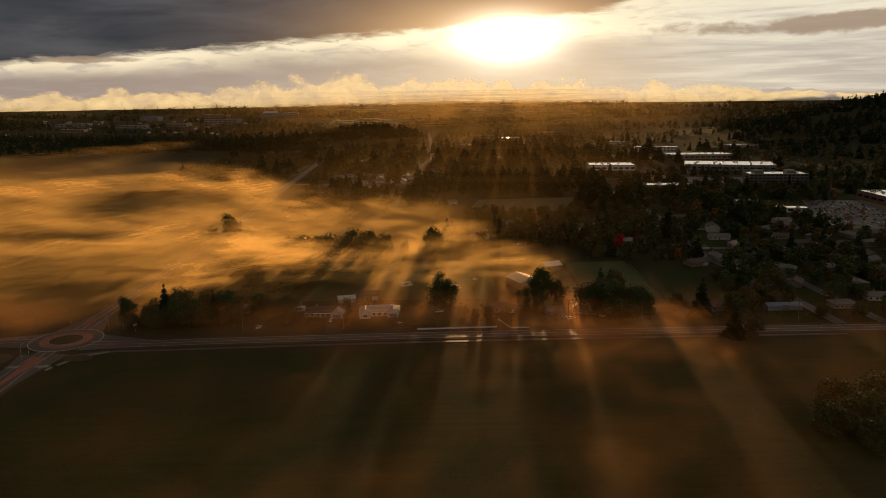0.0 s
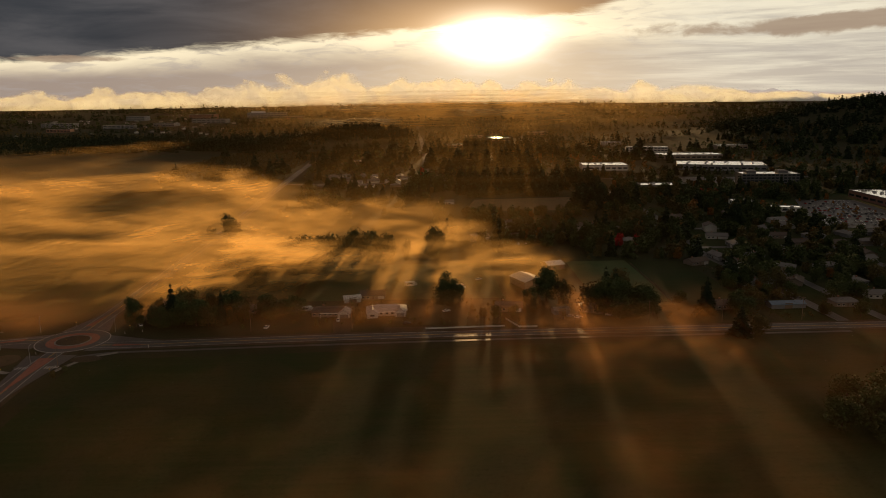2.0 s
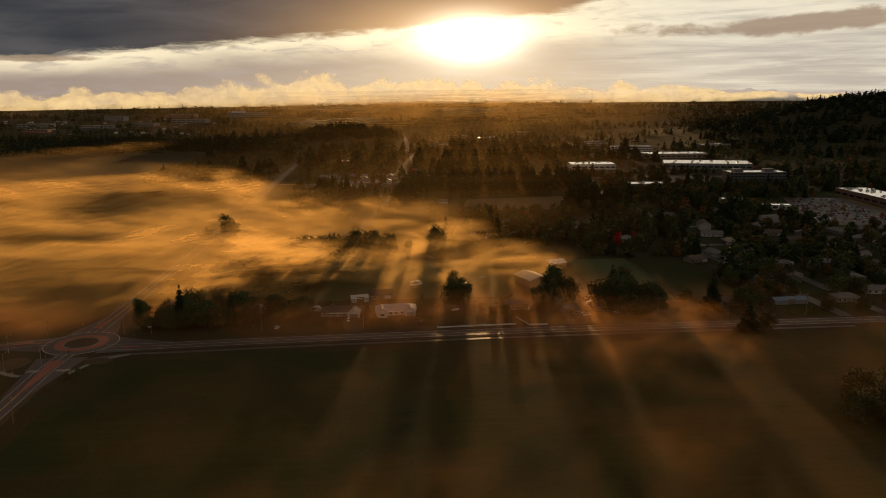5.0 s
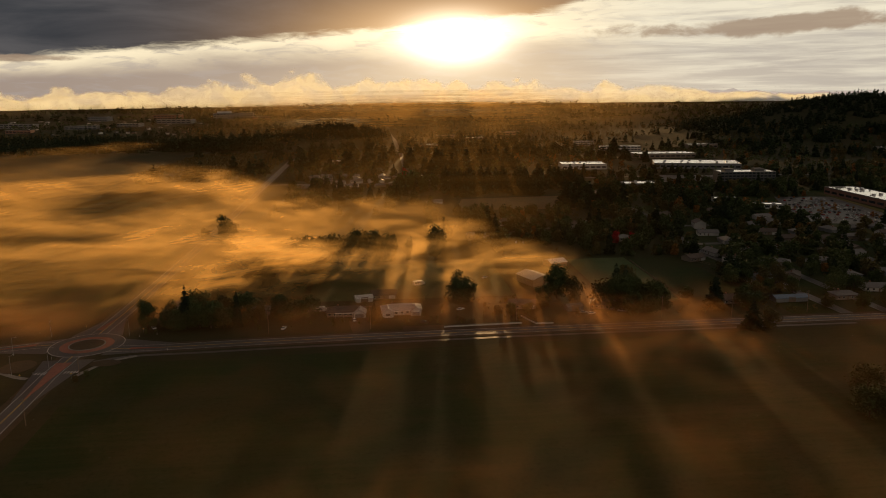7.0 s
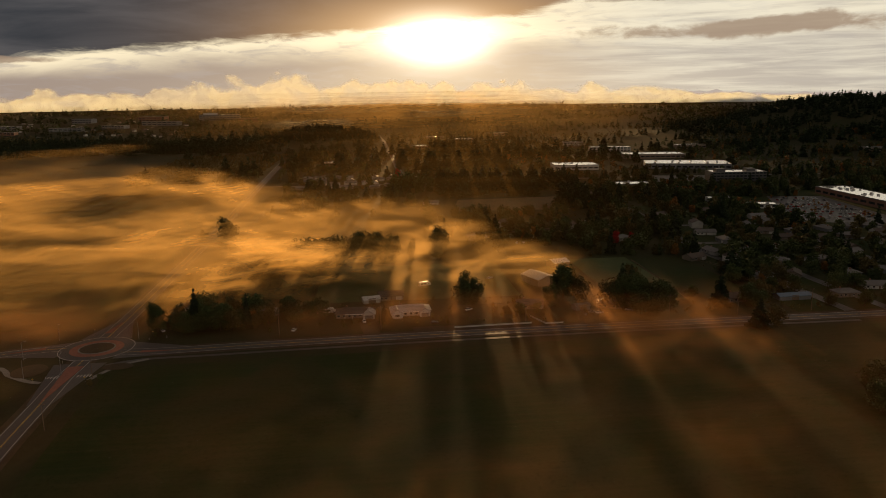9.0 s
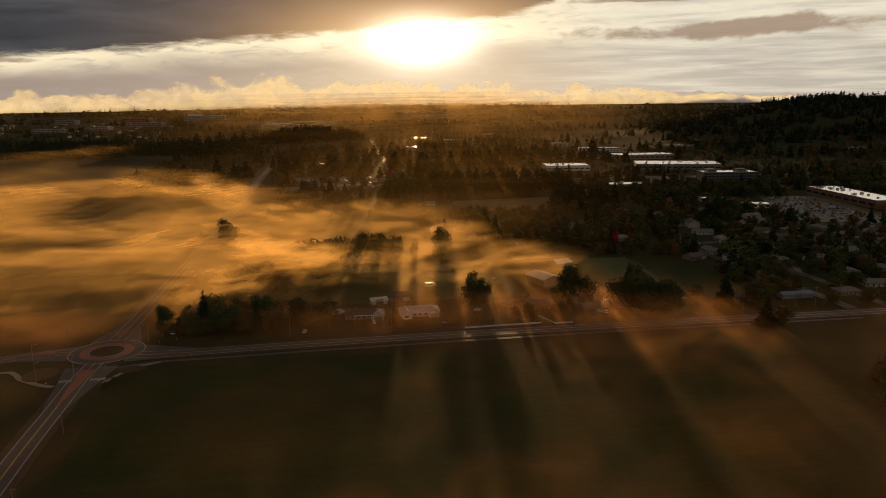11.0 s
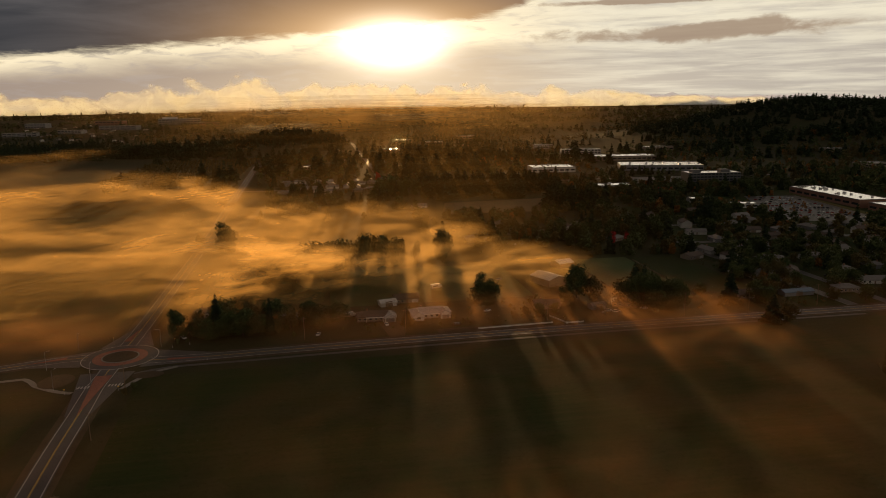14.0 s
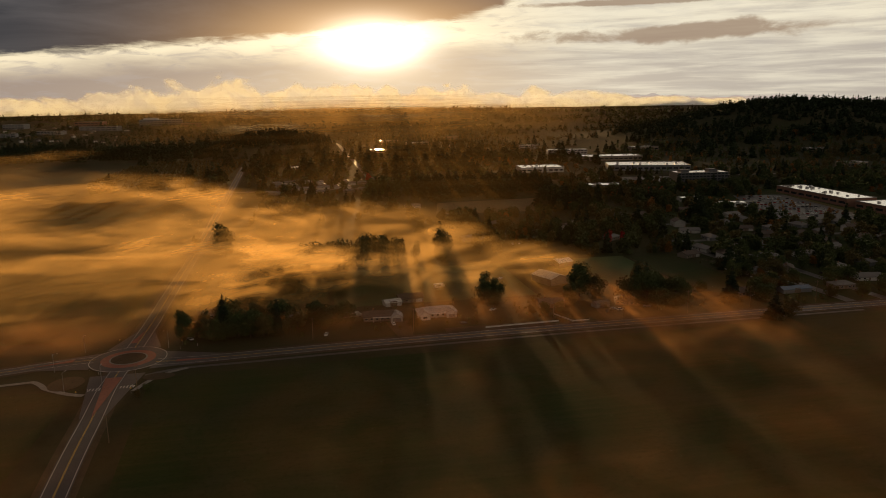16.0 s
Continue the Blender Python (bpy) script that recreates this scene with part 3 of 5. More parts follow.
def broadleaf_crown(rng, h, r, count, size, base=0.13):
    lobes = int(rng.integers(13, 20))
    a = rng.uniform(0, 2 * np.pi, lobes)
    f = np.sort(rng.uniform(0.0, 1.0, lobes))
    rad = r * 0.62 * np.sqrt(np.clip(1 - (f - 0.35) ** 2 / 0.55, 0.02, 1)) * rng.uniform(0.5, 1.1, lobes)
    cz = h * (base + (0.88 - base) * f)
    centre = np.column_stack([rad * np.cos(a), rad * np.sin(a), cz])
    lr = r * rng.uniform(0.36, 0.6, lobes)
    pick = rng.integers(0, lobes, count)
    d = rng.normal(size=(count, 3))
    d /= np.linalg.norm(d, axis=1)[:, None]
    d[:, 2] *= 0.9
    p = centre[pick] + d * (lr[pick] * rng.uniform(0.5, 1.0, count) ** 0.5)[:, None]
    p[:, 2] = np.maximum(p[:, 2], h * base * 0.6)
    s = size * rng.uniform(0.6, 1.4, count)
    inner = count // 6
    p[:inner] = centre[pick[:inner]] + (p[:inner] - centre[pick[:inner]]) * 0.45
    s[:inner] = np.maximum(size * 1.8, r * 0.11)
    return scatter_quads(p, s, rng)


def conifer_crown(rng, h, r, count, size):
    f = 1 - np.sqrt(rng.uniform(0.0008, 1, count))
    tiers = max(8, int(h / 1.3))
    f = (np.floor(f * tiers) + rng.uniform(0, 0.75, count)) / tiers
    a = rng.uniform(0, 2 * np.pi, count)
    wob = 1 + 0.28 * np.sin(a * 3 + np.floor(f * tiers) * 1.9) + 0.15 * np.sin(a * 5 + 1.0 + np.floor(f * tiers) * 0.7)
    rr = r * np.clip(1 - f, 0.02, 1) ** 0.85 * wob
    k = rng.uniform(0.25, 1.0, count) ** 0.6
    p = np.column_stack([rr * k * np.cos(a), rr * k * np.sin(a), h * (0.07 + 0.92 * f) - rr * k * 0.28])
    out = np.column_stack([np.cos(a), np.sin(a), np.full(count, -0.35)])
    s = size * rng.uniform(0.6, 1.3, count) * (0.55 + 0.6 * (1 - f))
    inner = count // 6
    p[:inner, :2] *= 0.35
    s[:inner] = np.maximum(s[:inner] * 1.6, rr[:inner] * 0.3)
    return scatter_quads(p, s, rng, out, 1.5)


def trunk_bm(rng, h, r, limbs, top=0.7):
    bm = bmesh.new()
    bend = Vector((rng.uniform(-0.3, 0.3), rng.uniform(-0.3, 0.3), h * top * 0.5))
    tube(bm, (0, 0, -0.4), bend, r, r * 0.7, 7)
    tube(bm, bend, (0, 0, h * top), r * 0.7, r * 0.2, 6)
    for i in range(limbs):
        a = 2 * math.pi * i / max(1, limbs) + rng.uniform(-0.4, 0.4)
        z0 = h * rng.uniform(0.2, 0.5)
        out = h * rng.uniform(0.12, 0.2)
        tube(bm, (0, 0, z0), (out * math.cos(a), out * math.sin(a), z0 + h * rng.uniform(0.12, 0.25)), r * 0.4, r * 0.1, 5)
    return bm


def make_tree(kind, seed, h, r, mat, count, size, label, category="tree"):
    rng = np.random.default_rng(seed)
    root = tagged(new(kind), label, category)
    if kind == "conifer":
        v, f = conifer_crown(rng, h, r, count, size)
        part("trunk", trunk_bm(rng, h, 0.018 * h, 0, 0.96), "bark", root)
    else:
        v, f = broadleaf_crown(rng, h, r, count, size)
        part("trunk", trunk_bm(rng, h, 0.02 * h, 5), "bark", root)
    part("crown", mesh_of("crown", v, f, mat), mat, root)
    return root


STORE = pose(0, -600, 0)
KINDS = {}


def tree_kinds():
    """Unit trees, 10 m high, in a near and a plainer far build."""
    for near, count, size in ((3, 5200, 0.18), (2, 1900, 0.30), (1, 650, 0.47), (0, 420, 0.6)):
        for i in range(4):
            for mat, word in (("leaf", "green"), ("olive", "olive-brown"), ("orange", "orange autumn"), ("red", "bright red autumn")):
                if i > 1 and mat in ("orange", "red"):
                    continue
                KINDS["broad", mat, near, i] = ("broadleaf_tree", 20 + i, 10, 3.7 + 0.35 * i, mat, count, size, "%s broadleaf tree with a full uneven crown" % word)
            KINDS["conifer", "needle", near, i] = ("conifer", 50 + i, 10, 1.9 + 0.28 * i, "needle", count, size, "dark conifer with drooping tiers of branches")
            KINDS["column", "needle", near, i] = ("conifer", 70 + i, 10, 1.25, "needle", count, size, "slim dark columnar conifer")


tree_kinds()
BUILT = {}
tree_rng = np.random.default_rng(11)


def plant(shape, mat, x, y, h, wide=1.0, group=""):
    """Sets one tree on the ground."""
    near = (3 if h > 17.5 else 2) if y < 440 else (3 if h > 25 else 2 if h > 11 and -150 < x < 0 else 1) if y < 660 else 0
    kinds = [k for k in KINDS if k[:3] == (shape, mat, near)]
    key = kinds[int(tree_rng.integers(len(kinds)))]
    turn = tree_rng.uniform(0, 360)
    m = pose(x, y, gz(x, y), 0, 0, turn)
    s = h / 10
    if key not in BUILT:
        BUILT[key] = make_tree(*KINDS[key])
        ob = BUILT[key]
        ob.matrix_basis = m @ Matrix.Diagonal((s * wide, s * wide, s, 1))
    else:
        ob = copy_thing(BUILT[key], m)
        ob.scale = (s * wide, s * wide, s)
    if group:
        tagged(ob, group=group)
    return ob


# single trees along the road and round the houses
for shape, mat, x, y, h, wide in (
    ("broad", "leaf", -175, 382, 18, 0.85), ("broad", "leaf", -140, 386, 15, 1.1), ("column", "needle", -128, 380, 21, 1.0), ("broad", "olive", -118, 388, 11, 1.2),
    ("broad", "leaf", -103, 386, 10, 1.2), ("broad", "olive", -152, 390, 8, 1.4), ("conifer", "needle", -55, 381, 11, 1.1), ("broad", "leaf", -97, 395, 11, 1.0), ("broad", "olive", -184, 309, 3.5, 1.1), ("broad", "leaf", -182, 316, 3.0, 1.1),
    ("broad", "leaf", -4, 415, 19.5, 1.05), ("broad", "leaf", -7.5, 413, 13.5, 1.15), ("broad", "leaf", 0.0, 413, 13, 1.15), ("broad", "leaf", -4, 410, 11, 1.3), ("broad", "leaf", 21, 384, 8.5, 1.3), ("broad", "olive", 14, 386, 6, 1.3), ("broad", "leaf", 31, 387, 6.5, 1.2), ("broad", "leaf", 42, 400, 14, 0.95), ("broad", "leaf", 54, 415, 22, 0.85), ("broad", "olive", 63, 410, 15, 0.9),
    ("broad", "leaf", 84, 385, 22, 0.95), ("broad", "leaf", 98, 379, 19, 1.2), ("broad", "olive", 76, 394, 17, 1.0), ("conifer", "needle", 86, 402, 25, 0.9), ("conifer", "needle", 91, 400, 24, 0.9),
    ("broad", "olive", 101, 428, 17, 0.9), ("conifer", "needle", 141, 346, 16, 1.3), ("broad", "olive", 150, 345, 12, 1.3), ("conifer", "needle", 138, 384, 22, 1.2),
    ("broad", "leaf", 92, 390, 21, 1.0), ("broad", "leaf", 104, 387, 18, 1.1), ("broad", "leaf", 88, 376, 15, 1.2), ("broad", "leaf", 131, 407, 8, 1.5), ("broad", "leaf", 108, 384, 15, 1.0), ("broad", "leaf", 145, 238, 17, 1.1),
):
    plant(shape, mat, x, y, h, wide)
for shape, mat, x, y, h, wide in (
    ("broad", "leaf", 132, 240, 13, 1.3), ("broad", "leaf", 140, 226, 14, 1.3), ("broad", "leaf", 146, 262, 12, 1.3), ("broad", "leaf", 160, 256, 16, 1.2), ("broad", "leaf", 168, 230, 18, 1.1), ("broad", "leaf", 186, 246, 15, 1.2), ("broad", "leaf", -176, 594, 30.0, 0.85),
    ("broad", "leaf", -202, 626, 13, 1.0), ("broad", "leaf", -10, 535, 26.5, 1.0), ("broad", "leaf", -31, 530, 17, 0.5), ("broad", "red", 138, 566, 13, 0.8), ("broad", "red", 154, 572, 10, 0.7),
    ("broad", "red", 300, 815, 13, 0.9), ("broad", "red", 318, 822, 12, 0.9), ("broad", "red", -18, 1085, 14, 0.9), ("broad", "orange", 255, 720, 15, 1.0), ("broad", "orange", 262, 655, 12, 1.1),
    ("conifer", "needle", 265, 642, 31, 1.1), ("conifer", "needle", 206, 752, 31, 1.0), ("conifer", "needle", 258, 645, 24, 1.0), ("conifer", "needle", 320, 610, 22, 1.0), ("broad", "olive", -126, 800, 15, 1.1),
    ("conifer", "needle", -118, 806, 19, 1.2), ("conifer", "needle", -100, 884, 20, 1.1), ("conifer", "needle", -108, 880, 17, 1.0), ("conifer", "needle", -136, 905, 25, 1.1), ("conifer", "needle", -104, 920, 24, 1.0),
    ("broad", "leaf", -14, 918, 27, 0.9), ("broad", "leaf", 2, 912, 22, 1.0), ("broad", "leaf", -26, 925, 20, 1.0), ("conifer", "needle", 118, 1250, 31, 1.3), ("conifer", "needle", 126, 1252, 33, 1.3), ("conifer", "needle", 134, 1250, 30, 1.3),
):
    plant(shape, mat, x, y, h, wide)
# the row that stands out of the mist
for i in range(20):
    plant("broad", "leaf", -144 + i * 3.2, 528 + tree_rng.uniform(-3, 3), 18.0 + i * 0.2 + tree_rng.uniform(-1, 1.0), 0.95, "tree row in the mist")
for i in range(7):
    plant("broad", "leaf", -72 + i * 4.6, 526 + tree_rng.uniform(-2, 2), (25.0 if i < 5 else 22.5) + tree_rng.uniform(-1.0, 1.0), 0.72 if i < 5 else 0.6, "tree row in the mist")

KEEP_FREE = [(84, 402, 130, 520), (132, 404, 172, 515), (26, 750, 186, 850), (340, 610, 470, 800), (330, 950, 500, 1050), (-10, 425, 84, 520)]


def free(x, y, margin=0.0):
    if abs(x - 134) < 14 + margin and 535 < y < 580:
        return False
    if y < 1450 and abs(x - np.interp(y, (381, 680, 830, 1130, 1400), (-199, -203, -207, -214, -222))) < 9:
        return False
    if any(a - margin < x < c + margin and b - margin < y < d + margin for a, b, c, d in KEEP_FREE):
        return False
    return all(math.hypot(x - hx, y - hy) > hr + margin for hx, hy, hr in HOUSES)


# ---------------------------------------------------------------- houses
HOUSES = []


def gable_roof(bm, w, d, z, h, over=0.5, thick=0.22):
    """Two slopes with thickness, ridge along x."""
    x0, x1, y0, y1 = -w / 2 - over, w / 2 + over, -d / 2 - over, d / 2 + over
    drop = h / (d / 2) * over
    ring = [(y0, z - drop), (0, z + h), (y1, z - drop), (y1, z - drop - thick), (0, z + h - thick), (y0, z - drop - thick)]
    a = [bm.verts.new((x0, *p)) for p in ring]
    b = [bm.verts.new((x1, *p)) for p in ring]
    for i in range(6):
        j = (i + 1) % 6
        bm.faces.new((a[i], a[j], b[j], b[i]))
    for r in (a, b):
        bm.faces.new((r[0], r[1], r[4], r[5]))
        bm.faces.new((r[1], r[2], r[3], r[4]))
    return bm


def hip_roof(bm, w, d, z, h, over=0.5, thick=0.2):
    x0, x1, y0, y1 = -w / 2 - over, w / 2 + over, -d / 2 - over, d / 2 + over
    k = (w - d) / 2
    low = [bm.verts.new(p) for p in ((x0, y0, z - thick), (x1, y0, z - thick), (x1, y1, z - thick), (x0, y1, z - thick))]
    eave = [bm.verts.new(p) for p in ((x0, y0, z), (x1, y0, z), (x1, y1, z), (x0, y1, z))]
    ridge = [bm.verts.new((-k, 0, z + h)), bm.verts.new((k, 0, z + h))]
    for i in range(4):
        bm.faces.new((low[i], low[(i + 1) % 4], eave[(i + 1) % 4], eave[i]))
    bm.faces.new((eave[0], eave[1], ridge[1], ridge[0]))
    bm.faces.new((eave[1], eave[2], ridge[1]))
    bm.faces.new((eave[2], eave[3], ridge[0], ridge[1]))
    bm.faces.new((eave[3], eave[0], ridge[0]))
    bm.faces.new(low[::-1])
    return bm


def window_part(root, x, y, z, w, h, facing):
    """A window let into a wall; facing is -1 for the front, 1 for the back."""
    bm = bmesh.new()
    for a, b, c, d in ((x - w / 2, x + w / 2, z, z + 0.1), (x - w / 2, x + w / 2, z + h - 0.1, z + h), (x - w / 2, x - w / 2 + 0.1, z + 0.1, z + h - 0.1), (x + w / 2 - 0.1, x + w / 2, z + 0.1, z + h - 0.1)):
        box(bm, a, b, *sorted((y, y + facing * 0.09)), c, d)
    win = part("window", bm, "wall_white", root)
    part("pane", box(bmesh.new(), x - w / 2 + 0.1, x + w / 2 - 0.1, *sorted((y, y + facing * 0.04)), z + 0.1, z + h - 0.1), "glass", win)


def house(w, d, h, rh, wall, roof, label, hip=False, garage=True, chimney=True):
    """A single-storey house, front towards -y."""
    root = tagged(new("house"), label, "house")
    bm = box(bmesh.new(), -w / 2, w / 2, -d / 2, d / 2, -0.4, h)
    if not hip:
        for x in (-w / 2, w / 2 - 0.2):
            a = [bm.verts.new(p) for p in ((x, -d / 2, h), (x, d / 2, h), (x, 0, h + rh - 0.25))]
            b = [bm.verts.new((v.co.x + 0.2, v.co.y, v.co.z)) for v in a]
            bm.faces.new(a)
            bm.faces.new(b[::-1])
            for i in range(3):
                bm.faces.new((a[i], a[(i + 1) % 3], b[(i + 1) % 3], b[i]))
    part("wall", bm, wall, root)
    part("roof", (hip_roof if hip else gable_roof)(bmesh.new(), w, d, h + 0.05, rh), roof, root)
    spots = np.linspace(-w / 2 + 1.6, w / 2 - 1.6, 5)
    for i, x in enumerate(spots):
        if i == 2:
            part("door", box(bmesh.new(), x - 0.5, x + 0.5, -d / 2 - 0.06, -d / 2, 0.0, 2.05), "timber", root)
        elif not (garage and i >= 3):
            window_part(root, x, -d / 2, 0.9, 1.5, 1.2, -1)
    if garage:
        part("garage_door", box(bmesh.new(), w / 2 - 4.6, w / 2 - 0.8, -d / 2 - 0.07, -d / 2, 0.0, 2.3), "wall_white", root)
    if chimney:
        part("chimney", box(bmesh.new(), -w / 4, -w / 4 + 0.8, 0.4, 1.2, h, h + rh + 0.7), "wall_brick", root)
    return root


HOUSE_KINDS = [
    house(17, 9, 2.8, 2.0, "wall_white", "roof_grey", "white single-storey house with a grey shingle roof"),
    house(15, 9.5, 2.8, 2.1, "wall_tan", "roof_brown", "tan single-storey house with a brown shingle roof"),
    house(16, 10, 2.9, 2.2, "wall_grey", "roof_grey", "grey hip-roofed house with an attached garage", True),
    house(14, 9, 2.8, 1.9, "wall_tan", "roof_grey", "small tan house with a hipped grey roof", True, False),
    house(13, 10, 5.2, 2.3, "wall_white", "roof_brown", "white two-storey house with a brown gable roof"),
]
USED_KIND = set()


def put_house(kind, x, y, turn, radius=11):
    HOUSES.append((x, y, radius))
    m = pose(x, y, gz(x, y), 0, 0, turn)
    if kind in USED_KIND:
        return copy_thing(HOUSE_KINDS[kind], m)
    USED_KIND.add(kind)
    HOUSE_KINDS[kind].matrix_basis = m
    return HOUSE_KINDS[kind]


def wing_house(w, d, h, rh, wings, wall, roof, label, x, y, turn):
    """A long single-storey house with gabled wings towards the road; wings are (x, width, reach, garage)."""
    root = tagged(new("house"), label, "house")
    part("wall", box(bmesh.new(), -w / 2, w / 2, -d / 2, d / 2, -0.4, h), wall, root)
    part("roof", hip_roof(bmesh.new(), w, d, h + 0.05, rh, 0.7), roof, root)
    for wx, ww, reach, garage in wings:
        y0 = -d / 2 - reach
        bm = box(bmesh.new(), wx - ww / 2, wx + ww / 2, y0, -d / 2 - 0.003, -0.4, h)
        for yy in (y0, y0 + 0.2):
            bm.faces.new([bm.verts.new(p) for p in ((wx - ww / 2, yy, h), (wx + ww / 2, yy, h), (wx, yy, h + rh * 0.8))])
        part("wing_wall", bm, "wall_white", root)
        bm = bmesh.new()
        gable_roof(bm, reach + d / 2, ww, h + 0.06, rh * 0.92)
        bmesh.ops.transform(bm, verts=bm.verts, matrix=pose(wx, y0 / 2, 0, 0, 0, 90))
        part("wing_roof", bm, "roof_pale_grey", root)
        if garage:
            part("garage_door", box(bmesh.new(), wx - ww * 0.36, wx + ww * 0.36, y0 - 0.06, y0 - 0.002, 0.0, 2.25), "concrete", root)
        else:
            window_part(root, wx, y0 - 0.002, 0.9, ww * 0.4, 1.3, -1)
    taken = [(wx - ww / 2 - 0.9, wx + ww / 2 + 0.9) for wx, ww, reach, garage in wings]
    for i, wx in enumerate(np.linspace(-w / 2 + 1.6, w / 2 - 1.6, 7)):
        if not any(a < wx < b for a, b in taken):
            window_part(root, wx, -d / 2, 0.9, 1.6, 1.25, -1)
    part("porch_roof", box(bmesh.new(), -w * 0.26, w * 0.22, -d / 2 - 2.2, -d / 2 - 0.75, h - 0.32, h - 0.18), "wall_white", root, "flat white porch roof")
    for px in (-w * 0.25, -w * 0.05, w * 0.2):
        part("porch_post", box(bmesh.new(), px - 0.08, px + 0.08, -d / 2 - 2.1, -d / 2 - 1.94, 0.0, h - 0.33), "wall_white", root)
    part("chimney", box(bmesh.new(), -w / 4, -w / 4 + 0.9, 0.4, 1.3, h, h + rh + 0.8), "wall_brick", root)
    root.matrix_basis = pose(x, y, gz(x, y), 0, 0, turn)
    HOUSES.append((x, y, w * 0.55))
    return root


wing_house(21, 10, 2.9, 2.2, ((8.0, 6.4, 2.6, True),), "wall_tan", "roof_brown", "long dark-roofed house with a white porch and garage", -71, 397, -3)
wing_house(22, 10, 3.0, 2.4, ((-8.0, 6.2, 3.6, False), (7.6, 5.6, 3.0, True)), "wall_white", "roof_pale_grey", "pale-roofed white house with two gabled wings", -40, 397, 3)
wing_house(16, 9, 2.8, 2.1, ((5.0, 5.6, 2.6, True),), "wall_white", "roof_grey", "white house with a grey roof among hedges", -166, 425, 18)
for kind, x, y, turn in ( (3, 76, 394, -20), (1, 178, 505, 20), (1, 154, 396, 5), (0, 196, 444, 30), (3, 232, 484, -30),
                         (1, 220, 446, 60), (2, 264, 591, 10), (1, 282, 594, -10), (0, 300, 503, 20), (3, 223, 396, 0), (1, 227, 692, 30), (4, 62, 661, 40), (2, 30, 612, 0), (0, 8, 812, 5), (3, 150, 585, 30),
                         (1, -50, 431, 4), (3, -97, 404, 14), (3, -122, 406, 0), (1, 30, 400, -6), (1, 172, 640, 60), (4, 118, 640, 20), (2, 140, 655, 50)):
    put_house(kind, x, y, turn)
town = np.random.default_rng(5)
for row in range(9):
    for col in range(9):
        x, y = 205 + col * 27 + town.uniform(-6, 6), 412 + row * 37 + town.uniform(-7, 7)
        if free(x, y, 6) and abs(x - 212) > 9 and town.uniform() < 0.8 and x < 345 + row * 10:
            put_house(int(town.integers(0, 5)), x, y, town.choice([0, 90, 180, 270]) + town.uniform(-12, 12))
for row in range(4):
    for col in range(9):
        x, y = -150 + col * 20 + town.uniform(-4, 4), 975 + row * 38 + town.uniform(-8, 8)
        if town.uniform() < 0.8:
            put_house((0, 2, 3, 0, 2)[int(town.integers(0, 5))], x, y, town.choice([0, 90, 180]) + town.uniform(-12, 12))


# ---------------------------------------------------------------- sheds, barns, large buildings
def barn(w, d, h, rh, wall, roof, label, x, y, turn):
    root = tagged(new("barn"), label, "barn")
    bm = box(bmesh.new(), -w / 2, w / 2, -d / 2, d / 2, -0.3, h)
    for xx in (-w / 2, w / 2 - 0.2):
        a = [bm.verts.new(p) for p in ((xx, -d / 2, h), (xx, d / 2, h), (xx, 0, h + rh - 0.25))]
        b = [bm.verts.new((v.co.x + 0.2, v.co.y, v.co.z)) for v in a]
        bm.faces.new(a)
        bm.faces.new(b[::-1])
    part("wall", bm, wall, root)
    part("roof", gable_roof(bmesh.new(), w, d, h + 0.05, rh, 0.4), roof, root)
    part("sliding_door", box(bmesh.new(), -2.2, 2.2, -d / 2 - 0.08, -d / 2, 0, 3.2), "timber", root)
    root.matrix_basis = pose(x, y, gz(x, y), 0, 0, turn)
    HOUSES.append((x, y, max(w, d) * 0.6))
    return root


barn(20, 15, 4.8, 2.2, "wall_tan", "roof_pale", "large tan barn with a pale metal roof", 48.5, 455, 112)
barn(13, 11, 3.6, 1.9, "wall_brick", "roof_pale", "red-brown barn with a pale metal roof", 73, 500, 20)
barn(9, 6, 2.6, 1.2, "wall_grey", "roof_grey", "small grey shed beside a driveway", 58, 391, 10)
barn(20, 7, 2.7, 1.2, "wall_grey", "roof_blue", "long low shed with a blue metal roof", 188, 394, 2)
barn(10, 7, 2.6, 1.3, "wall_white", "roof_pale", "small white shed with a pale roof", -62, 424, 12)


